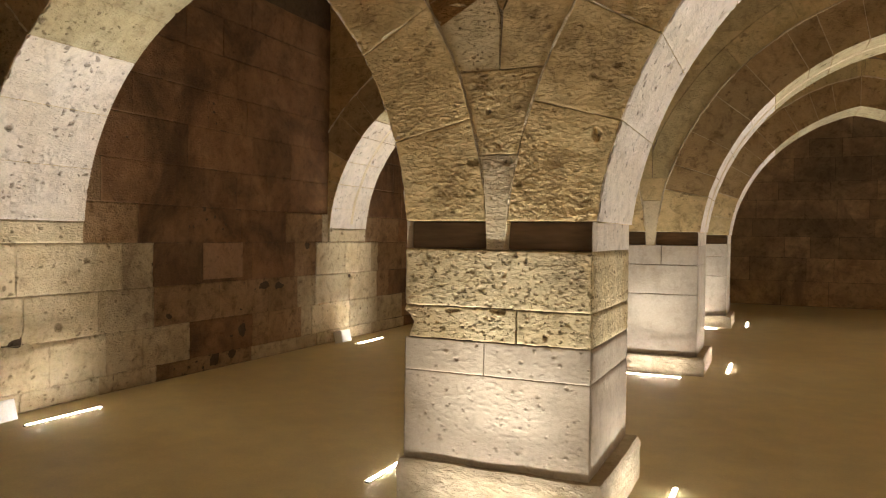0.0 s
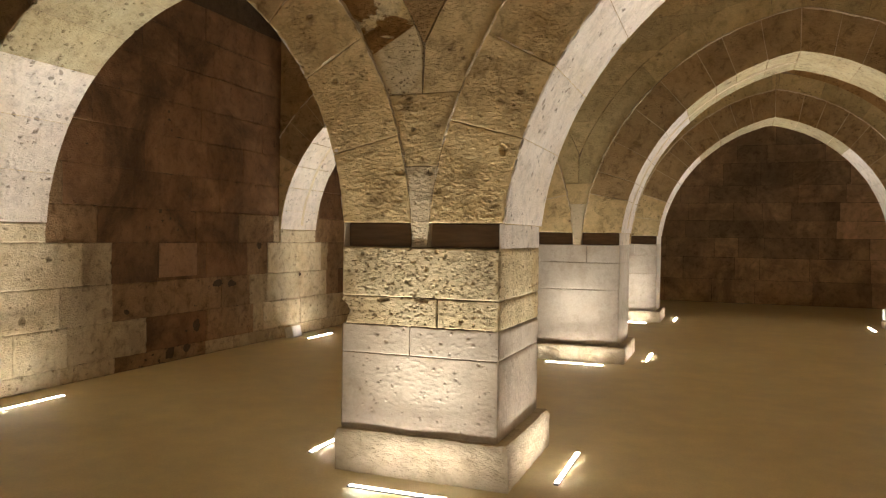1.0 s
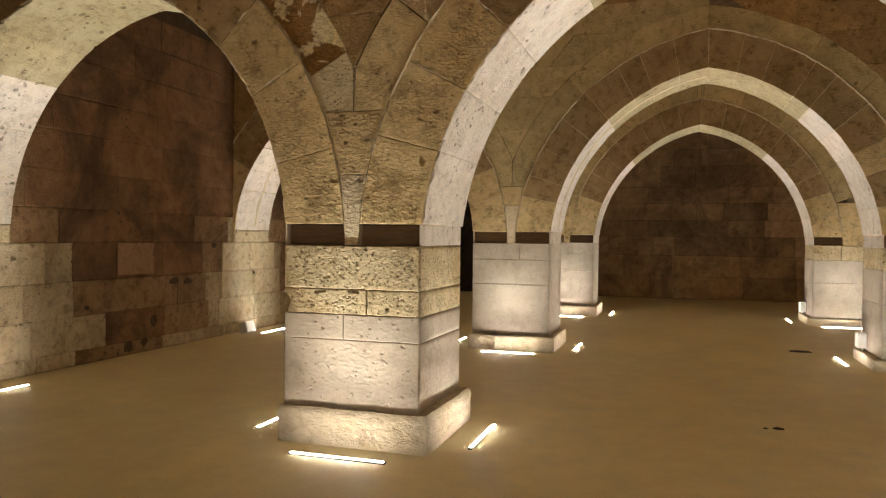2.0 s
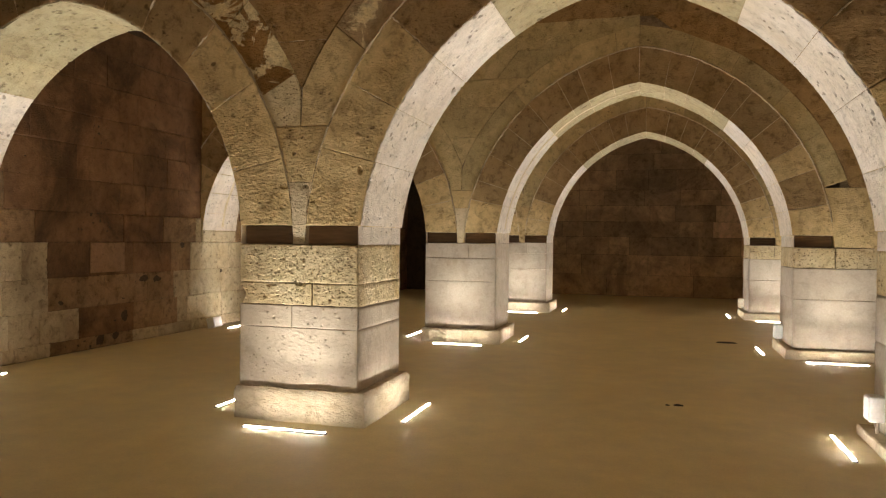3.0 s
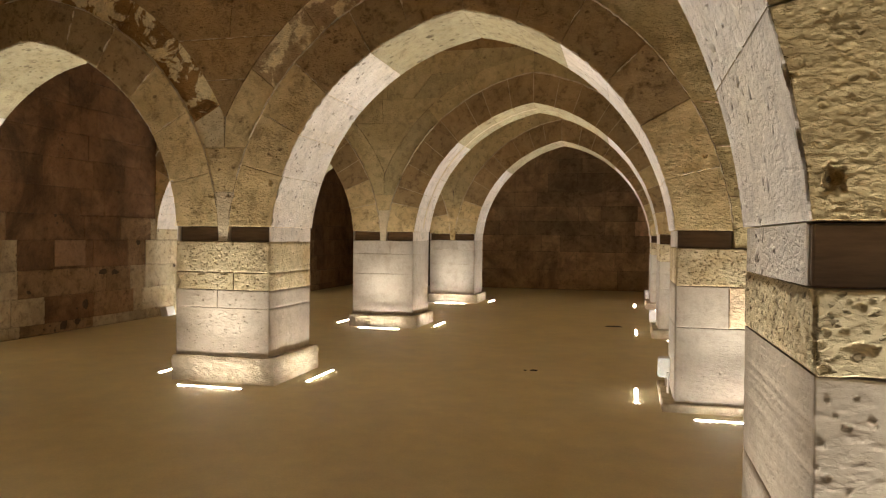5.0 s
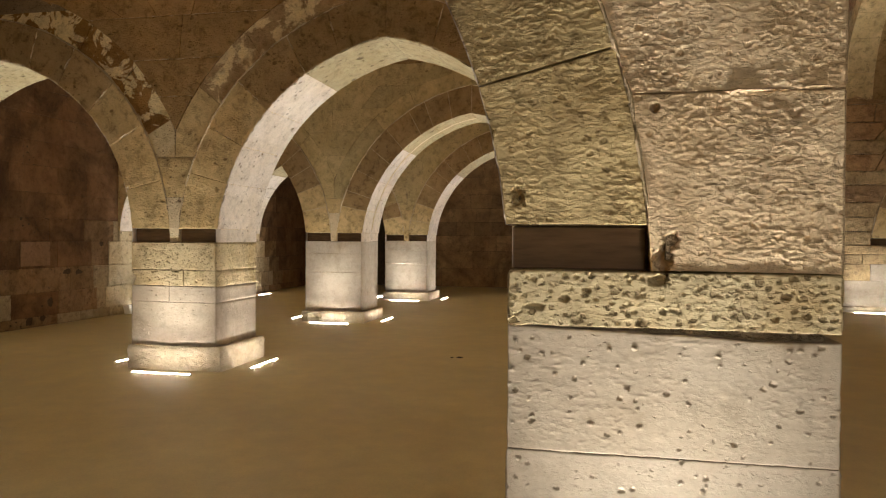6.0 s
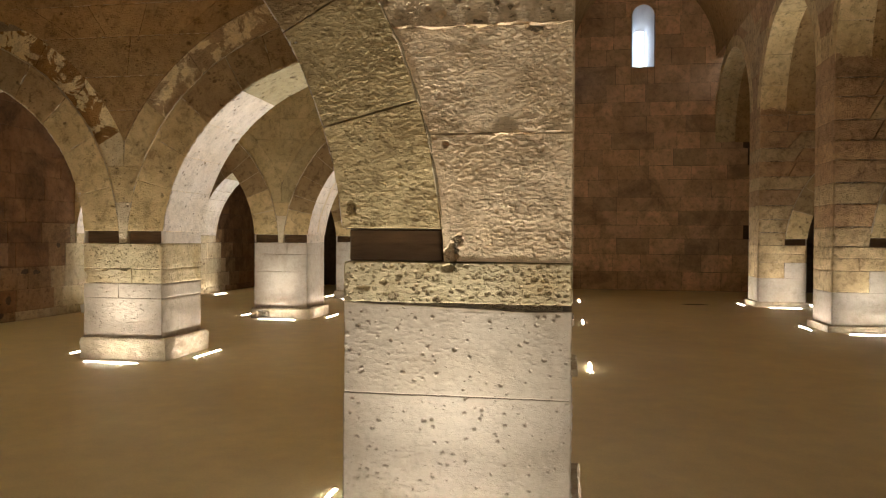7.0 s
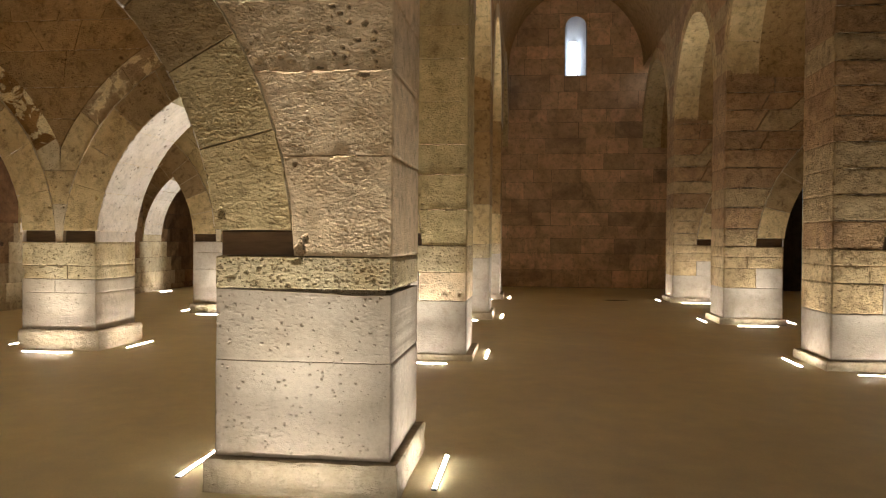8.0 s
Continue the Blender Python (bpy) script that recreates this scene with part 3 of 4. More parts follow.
def arch_thing(arch, d0, d1, z_from, mat, label, axis="x", n=6, group="arches of the arcades", rim=True, hood=None, fine=True, sides=(-1, 1)):
    x, y = (arch.c, (d0 + d1) / 2) if axis == "x" else ((d0 + d1) / 2, arch.c)
    th = empty_thing("stone_arch", x, y, arch.zs, label, "arch", group)
    f0 = max(0.0, arch.share(z_from))
    sg, md = (0.11, True) if fine else (0.25, True)
    for side in sides:
        fe = math.asin(max(0.0, z_from - arch.zs) / (arch.r + arch.ring)) / math.acos((arch.r - arch.s) / (arch.r + arch.ring))
        cuts = [k / n + (rng.uniform(-0.02, 0.02) if 0 < k < n else 0) for k in range(n + 1)]
        for a, b in zip(cuts, cuts[1:]):
            ins = [arch.at(side, f0 + (1 - f0) * (a + (b - a) * k / 3), 0) for k in range(4)]
            outs = [arch.at(side, fe + (1 - fe) * (a + (b - a) * k / 3), arch.ring) for k in range(3, -1, -1)]
            if axis == "x":
                # Upper voussoirs get the darker copy, where the lamps' light has faded.
                mat = RINGSTONE if (a + b) / 2 + rng.uniform(-0.15, 0.15) < (0.35 if fine else 0.2) else DIMRING
            if fine:
                run = [ins, [ins[-1], outs[0]], outs[::-1], [ins[0], outs[-1]]]
                ed = [run[0], run[1], run[2], run[3]]
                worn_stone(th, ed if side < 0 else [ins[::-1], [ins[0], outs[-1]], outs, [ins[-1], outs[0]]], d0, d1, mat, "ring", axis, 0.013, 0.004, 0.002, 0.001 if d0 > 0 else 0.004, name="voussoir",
                           skins=[soffit(arch, side, f0 + (1 - f0) * a, f0 + (1 - f0) * b, d0, d1, rng.randrange(9000))], under=INTRADOS if (a + b) / 2 + rng.uniform(-0.12, 0.12) < 0.58 else DIMCROWN, bare="f")
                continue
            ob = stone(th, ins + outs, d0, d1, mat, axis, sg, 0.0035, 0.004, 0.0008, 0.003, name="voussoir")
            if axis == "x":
                ob.data.materials.append(INTRADOS if (a + b) / 2 < 0.6 else DIMCROWN)
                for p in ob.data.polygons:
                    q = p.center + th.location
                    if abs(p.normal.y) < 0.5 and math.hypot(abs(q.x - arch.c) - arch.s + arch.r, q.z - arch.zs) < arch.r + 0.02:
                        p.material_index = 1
        # core that fills the joints
        verts, faces = [], []
        m = 14
        for k in range(m + 1):
            for f, t in ((f0 + (1 - f0) * k / m, 0.02), (fe + (1 - fe) * k / m, arch.ring - 0.005)):
                u, z = arch.at(side, f, t)
                for d in (d0 + ((0.05 if fine else 0.006) if axis == "x" else 0.016), d1 - 0.016):
                    verts.append((u, d, z) if axis == "x" else (d, u, z))
        for k in range(m):
            i = k * 4
            faces += [(i, i + 1, i + 5, i + 4), (i + 2, i + 6, i + 7, i + 3), (i, i + 4, i + 6, i + 2), (i + 1, i + 3, i + 7, i + 5)]
        mesh_object("joint_mortar", rel(th, verts), faces, MORTAR if fine else LIME, th)
        if fine and axis == "x" and d0 > 0:
            for k in range(1, n):
                if rng.random() < 0.75:
                    p = arch.at(side, f0 + (1 - f0) * cuts[k], rng.choice((0.02, 0.15)))
                    q = arch.at(side, fe + (1 - fe) * cuts[k], arch.ring - rng.choice((0.0, 0.12)))
                    bead(th, straight(p, q), d0, axis, k + int(d0 * 10) + side, 0.006, 0.010, 0.05)
        if rim:
            rim_bead(th, arch, side, f0, d0, axis)
        if hood and side in hood:
            band(th, arch, side, d0, axis, hood[side])
    return th


def lime_run(th, arch, d, f0):
    """A pale run of lime down the middle of the arch's underside."""
    verts, faces = [], []
    n = 60
    for k in range(n + 1):
        f = f0 + (1 - f0) * k / n
        for t, e in ((0.004, -1), (-0.008, -0.5), (-0.008, 0.5), (0.004, 1)):
            u, z = arch.at(-1, f, t)
            w = (0.035 + 0.012 * noise.noise((k * 0.3, d, e))) * e
            verts.append((u, d + w + 0.03 * noise.noise((k * 0.12, d, 2.0)), z))
    for k in range(n):
        i = k * 4
        faces += [(i + j, i + j + 1, i + j + 5, i + j + 4) for j in range(3)]
    mesh_object("lime_run", rel(th, verts), faces, LIME, th, "pale lime run on the underside")


def band(th, arch, side, d0, axis, spec):
    """A second, thin ring of stones outside the voussoirs. spec: width, height of its foot, middle line it stops at, first stone, the rest."""
    width, foot, stop, first, rest = spec
    t0, t1 = arch.ring + 0.003, arch.ring + width
    f = math.asin((foot - arch.zs) / (arch.r + t0)) / math.acos((arch.r - arch.s) / (arch.r + t0))
    cuts = [f]
    while cuts[-1] < 1:
        cuts.append(min(1.0, cuts[-1] + (0.075 if rest is OCHRE and len(cuts) == 1 else rng.uniform(0.13, 0.19))))
    for k, (a, b) in enumerate(zip(cuts, cuts[1:])):
        ins = [arch.at(side, a + (b - a) * q / 4, t0) for q in range(5)]
        outs = [arch.at(side, a + (b - a) * q / 4, t1) for q in range(4, -1, -1)]
        if stop is not None:
            outs = [((min(u, stop) if side > 0 else max(u, stop)), z) for u, z in outs]
            if k == 0:
                outs[-1] = (stop, foot)
        back = 0.0 if k == 0 or rest is not OCHRE else 0.022
        stone(th, ins + outs, d0 + back, d0 + 0.12, first if k == 0 else rest, axis, 0.11, 0.004 if rest is OCHRE or rest is PATCHED else 0.002, 0.004 if rest is OCHRE or rest is PATCHED else 0.002, 0.0008, 0.002, mid=False, name="hood_stone")


def bead(th, pts, d0, axis, seed, w0=0.009, h0=0.012, broken=0.28, mat=None):
    """A broken ridge of lime pointing along a line on the face d0."""
    r2 = random.Random(seed)
    verts, faces = [], []
    for k, (u, z) in enumerate(pts):
        pu, pz = pts[max(0, k - 1)]
        qu, qz = pts[min(len(pts) - 1, k + 1)]
        l = math.hypot(qu - pu, qz - pz) or 1
        nu, nz = -(qz - pz) / l, (qu - pu) / l
        w, h = w0 + 1.3 * w0 * r2.random(), h0 + h0 * r2.random()
        if noise.noise((k * 0.33, seed * 1.7, d0)) > broken or k in (0, len(pts) - 1):
            w, h = 0.003, 0.001
        s = r2.uniform(-0.004, 0.004) + 0.012 * noise.noise((k * 0.15, seed, 5.0))
        for e, d in ((-w + s, d0 + 0.012), (s, d0 - h), (w + s, d0 + 0.012)):
            verts.append((u + nu * e, d, z + nz * e) if axis == "x" else (d, u + nu * e, z + nz * e))
    for k in range(len(pts) - 1):
        i = k * 3
        faces += [(i, i + 1, i + 4, i + 3), (i + 1, i + 2, i + 5, i + 4)]
    return mesh_object("lime_pointing", rel(th, verts), faces, mat or LIME, th, "pale ridge of lime pointing")


def straight(p, q, step=0.025):
    n = max(3, int(math.hypot(q[0] - p[0], q[1] - p[1]) / step))
    return [(p[0] + (q[0] - p[0]) * k / n, p[1] + (q[1] - p[1]) * k / n) for k in range(n + 1)]


def rim_bead(th, arch, side, f0, d0, axis):
    seed = int(arch.c * 100) + side * 7 + int(d0 * 10)
    bead(th, [arch.at(side, f0 + (1 - f0) * k / 80, arch.ring) for k in range(81)], d0, axis, seed, 0.007 if d0 < 5 else 0.012, 0.012 if d0 < 5 else 0.012, 0.27 if d0 < 5 else 0.45)


def courses(th, lo, hi, d0, d1, left, right, mat, axis="x", step=0.5, width=0.8, fine=True, pointed=False, name="stone", gap=0.001, chip=0.004):
    """Courses of stones between two edges given as functions of the height."""
    z = lo
    while z < hi - 0.02:
        z1 = min(hi, z + step * rng.uniform(0.85, 1.15))
        if hi - z1 < 0.2:
            z1 = hi
        a0, a1, b0, b1 = left(z), left(z1), right(z), right(z1)
        mid_a, mid_b = left((z + z1) / 2), right((z + z1) / 2)
        span = (b0 + b1) / 2 - (a0 + a1) / 2
        if b0 - a0 > 0.02 or b1 - a1 > 0.02:
            n = max(1, int(span / width + rng.uniform(0.3, 0.7)))
            cuts = [k / n + (rng.uniform(-0.15, 0.15) / n if 0 < k < n else 0) for k in range(n + 1)]
            for p, q in zip(cuts, cuts[1:]):
                use = mat(z) if callable(mat) else mat
                def lerp(f, a, b):
                    return a + (b - a) * f
                o = [(lerp(p, a0, b0), z), (lerp(q, a0, b0), z)]
                if q == 1:
                    o.append((mid_b, (z + z1) / 2))
                o += [(lerp(q, a1, b1), z1), (lerp(p, a1, b1), z1)]
                if p == 0:
                    o.append((mid_a, (z + z1) / 2))
                if fine:
                    lo_l, lo_r, hi_l, hi_r = o[0], o[1], (lerp(p, a1, b1), z1), (lerp(q, a1, b1), z1)
                    rs = [lo_r, (mid_b, (z + z1) / 2), hi_r] if q == 1 else [lo_r, hi_r]
                    ls = [lo_l, (mid_a, (z + z1) / 2), hi_l] if p == 0 else [lo_l, hi_l]
                    worn_stone(th, [[lo_l, lo_r], rs, [hi_l, hi_r], ls], d0, d1, use, kind_of(use), axis, name=name, step=0.014, chip=chip, cham=0.002, gap=gap,
                               skins=[flank(e, w, d0, d1, z, z1, "plain" if d0 < 0 else "ring", rng.randrange(9000), 0.014) for e, w, on in ((B1, 1, abs(lo_r[0] - B1) < 0.001), (C0, -1, abs(lo_l[0] - C0) < 0.001)) if on and axis == "x"],
                               bare=("r" if abs(lo_r[0] - B1) < 0.001 else "") + ("l" if abs(lo_l[0] - C0) < 0.001 else "") if axis == "x" else "")
                    continue
                stone(th, o, d0, d1, use, axis, 0.14 if fine else 0.4, 0.0035 if fine else 0.002, 0.004, 0.0008, 0.003, mid=fine, name=name)
        if pointed and z1 < hi:
            bead(th, straight((left(z1), z1), (right(z1), z1)), d0, axis, int(z1 * 100), 0.005 if d0 > 0 else 0.009, 0.004 if d0 > 0 else 0.010, -0.1 if d0 > 0 else 0.12)
        z = z1


# ---- structure: floor ----
bm = bmesh.new()
bmesh.ops.create_grid(bm, x_segments=60, y_segments=80, size=0.5, matrix=Matrix.Translation(((WEST + EAST) / 2, (NORTH + SOUTH) / 2, 0)) @ Matrix.Diagonal((EAST - WEST + 0.6, NORTH - SOUTH + 0.6, 1, 1)))
for v in bm.verts:
    v.co.z = 0.006 * noise.noise((v.co.x * 0.5, v.co.y * 0.5, 3.0)) - 0.004
low = bmesh.ops.extrude_face_region(bm, geom=bm.faces[:])
for v in low["geom"]:
    if isinstance(v, bmesh.types.BMVert):
        v.co.z -= 0.2
bmesh.ops.recalc_face_normals(bm, faces=bm.faces)
me = bpy.data.meshes.new("floor")
bm.to_mesh(me)
me.materials.append(FLOOR)
me.polygons.foreach_set("use_smooth", [True] * len(me.polygons))
tagged(new("floor", me), "smooth brown screed floor of the vaulted hall", "floor", kind="structure")


def wall_core(name, x0, x1, y0, y1, z0, z1, mat, label):
    bm = bm_box(x0, x1, y0, y1, z0, z1)
    me = bpy.data.meshes.new(name)
    bm.to_mesh(me)
    bm.free()
    me.materials.append(mat)
    return tagged(new(name, me), label, "wall", kind="structure")


# ---- west wall: coursed blocks ----
west = empty_thing("wall_west", WEST, 5, 0, "sooty coursed stone wall with patched blocks", "wall", kind="structure")
part("wall_core", bm_box(-0.6, -0.015, SOUTH - 5, NORTH - 5, -0.1, 7.4), SOOTMORTAR, west)
z = 0.0
for k, hgt in enumerate((0.17, 0.41, 0.42, 0.46, 0.40, 0.44, 0.46, 0.42, 0.45, 0.44, 0.43)):
    y = 2.1 + rng.uniform(0, 0.4)
    while y < NORTH:
        y1 = min(NORTH, y + rng.uniform(0.5, 1.15))
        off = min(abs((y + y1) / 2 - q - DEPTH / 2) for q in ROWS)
        # Paler low down and near piers: soot and the lamplight's falloff, in colour.
        soot_and_falloff = z / 2.2 + off * 0.42 + rng.uniform(-0.2, 0.2)
        use = LITWALL if soot_and_falloff < 0.74 else HALFLITWALL if soot_and_falloff < 1.1 else WALLSTONE
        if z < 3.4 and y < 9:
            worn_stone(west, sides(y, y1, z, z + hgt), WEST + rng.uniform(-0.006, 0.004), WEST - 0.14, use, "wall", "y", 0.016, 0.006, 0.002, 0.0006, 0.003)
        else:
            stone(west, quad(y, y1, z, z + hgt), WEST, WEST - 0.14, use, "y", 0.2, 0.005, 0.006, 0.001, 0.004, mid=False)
        y = y1
    z += hgt

NEWSTONE = stone_material("new_block", (0.330, 0.200, 0.112), (0.285, 0.170, 0.092), (0.225, 0.130, 0.070), pits=0.1, grain=0.15, relief=0.5, tint=0.02)
stone(west, quad(4.93, 5.60, 1.04, 1.46), WEST + 0.012, WEST - 0.1, NEWSTONE, "y", 0.3, 0.002, 0.004, 0.001, 0.001, mid=False, label="smooth pale replacement block")

# ---- north wall with its window ----
WX, WW, WZ0, WZ1 = 6.485, 0.37, 7.22, 9.25
north = empty_thing("wall_north", 4, NORTH, 0, "dark brown end wall of large coursed stone blocks", "wall", kind="structure")
for x0, x1, z0, z1 in ((WEST - 0.6, WX - WW, -0.1, 11), (WX + WW, EAST, -0.1, 11), (WX - WW, WX + WW, -0.1, WZ0), (WX - WW, WX + WW, WZ1 + 0.02, 11)):
    part("wall_core", bm_box(x0 - 4, x1 - 4, 0.015, 0.9, z0, z1), SOOTMORTAR, north)
z = 0.0
while z < 10.4:
    hgt = rng.uniform(0.42, 0.6)
    xa, xb = (-2.6, 9.6) if z < 4.4 else (3.9, 9.0)
    x = xa - rng.uniform(0, 0.5)
    while x < xb:
        x1 = x + rng.uniform(0.55, 1.35)
        zt = z + hgt
        inwin = zt > WZ0 and z < WZ1
        pieces = [(x, x1)]
        if inwin and x < WX + WW and x1 > WX - WW:
            pieces = [(a, b) for a, b in ((x, WX - WW), (WX + WW, x1)) if b - a > 0.04]
            if z < WZ0 - 0.02:
                stone(north, quad(max(x, WX - WW), min(x1, WX + WW), z, WZ0), NORTH, NORTH + 0.14, ENDSTONE, "x", 0.4, 0.003, 0.006, 0.0015, 0.005, mid=False)
        if z < WZ1 < zt - 0.05 and x < WX < x1:
            stone(north, quad(WX - WW, WX + WW, WZ1 + 0.03, zt), NORTH, NORTH + 0.14, ENDSTONE, "x", 0.4, 0.003, 0.006, 0.0015, 0.005, mid=False)
        for a, b in pieces:
            stone(north, quad(a, b, z, zt), NORTH, NORTH + 0.14, ENDSTONE if b > B1 - 0.3 else DIMEND, "x", 0.4, 0.003, 0.006, 0.0015, 0.005, mid=False)
        x = x1
    z += hgt

# window: pale reveal with a round head and a narrow slit at its outer face
win = empty_thing("window_1", WX, NORTH, WZ0, "tall narrow round-headed window letting in bluish daylight", "window", kind="structure")


def lancet(w, z0, z1, n=10):
    pts = [(-w, z0), (w, z0)]
    zc = z1 - w
    pts += [(w * math.cos(math.pi * k / n), zc + w * math.sin(math.pi * k / n)) for k in range(n + 1)]
    return pts


inner, outer = lancet(WW - 0.02, 0.02, WZ1 - WZ0), [(u - 0.05, w) for u, w in lancet(0.16, 0.02, 1.42)]
verts = [(u, 0.02, w) for u, w in inner] + [(u, 0.85, w) for u, w in outer]
nn = len(inner)
REVEAL = plain_material("pale_window_reveal", (0.5, 0.46, 0.42), 0.9, grain=0.2)
mesh_object("reveal", verts, [(i, (i + 1) % nn, nn + (i + 1) % nn, nn + i) for i in range(nn)], REVEAL, win)
# spandrels of the round head
for s in (-1, 1):
    top = [(s * p, w) for p, w in lancet(WW - 0.02, 0.02, WZ1 - WZ0)[2:8]] + [(0, WZ1 - WZ0 + 0.03), (s * (WW + 0.01), WZ1 - WZ0 + 0.03)]
    vs = [(u, 0.0, w) for u, w in top] + [(u, 0.3, w) for u, w in top]
    k = len(top)
    mesh_object("head_stone", vs, [tuple(range(k)), tuple(range(2 * k - 1, k - 1, -1))] + [(i, (i + 1) % k, k + (i + 1) % k, k + i) for i in range(k)], ENDSTONE, win)
part("outer_wall", bm_box(-0.6, -0.205, 0.84, 0.95, 0, 2.2), REVEAL, win)
part("outer_wall", bm_box(0.105, 0.6, 0.84, 0.95, 0, 2.2), REVEAL, win)
part("outer_wall", bm_box(-0.206, 0.106, 0.84, 0.95, 1.42, 2.2), REVEAL, win)

BRIGHT = plain_material("bright_sky", (0.72, 0.84, 1.0), 1.0, 0.0, 7.0, 0.0)
mesh_object("backdrop", [(4, 21, 5), (9, 21, 5), (9, 21, 13), (4, 21, 13)], [(0, 1, 2, 3)], BRIGHT)
tagged(bpy.data.objects["backdrop"], "bright overcast sky outside the window", "sky", kind="structure")

# plain walls that close the hall
wall_core("wall_east", EAST, EAST + 0.5, SOUTH, NORTH, -0.1, 7.4, WALLSTONE, "plain dark stone side wall of the hall")
for x0, x1, z0, z1 in ((WEST - 0.6, 5.2, -0.1, 11), (7.8, EAST + 0.5, -0.1, 11), (5.2, 7.8, 3.6, 11)):
    wall_core("wall_south", x0, x1, SOUTH - 0.5, SOUTH, z0, z1, WALLSTONE, "plain dark stone entrance wall of the hall")

# ---- vaults ----
def vault(name, arch, a0, a1, axis, label, thick=0.3):
    """A pointed barrel: the arch's curve drawn out from a0 to a1."""
    prof = []
    n = 14
    for side in (-1, 1):
        ks = range(n + 1) if side < 0 else range(n - 1, -1, -1)
        prof += [(arch.at(side, k / n, 0), arch.at(side, k / n, thick)) for k in ks]
    verts, faces = [], []
    for a in (a0, a1):
        for p, q in prof:
            for u, z in (p, q):
                verts.append((a, u, z) if axis == "x" else (u, a, z))
    m = len(prof)
    for k in range(m - 1):
        i, j = 2 * k, 2 * m + 2 * k
        faces += [(i, i + 2, j + 2, j), (i + 1, j + 1, j + 3, i + 3), (i, i + 1, i + 3, i + 2), (j, j + 2, j + 3, j + 1)]
    return tagged(mesh_object(name, verts, faces, SPANDREL), label, "ceiling", kind="structure")


edges = [SOUTH] + [e for y in ROWS for e in (y, y + DEPTH)] + [NORTH]
bays = [(edges[i], edges[i + 1]) for i in range(0, len(edges), 2)]
for y0, y1 in bays:
    a = Arch(y0, y1, VAULT_Z, VAULT_Z + (y1 - y0) * 0.55, 0.35)
    for x0, x1 in ((WEST, B1 - 0.6), (C0 + 0.6, EAST)):
        vault("ceiling", a, x0, x1, "x", "pointed stone barrel vault over a side aisle")
nave = Arch(B1, C0, NAVE_Z, 10.3, 0.4)
vault("ceiling", nave, SOUTH, NORTH, "y", "high pointed stone barrel vault over the nave")

# ---- arcades across the hall ----
AB = [Arch(A1 + d, b, 1.38, za, RING) for d, b, za in zip(DRIFT, B_LEFT, (3.80, 3.80, 3.82, 3.85))]
WAS = [Arch(WEST + 0.025, A0 + d, 1.50, 3.76, RING) for d in DRIFT]
CD = Arch(C1, EAST, 1.38, 3.80, RING)


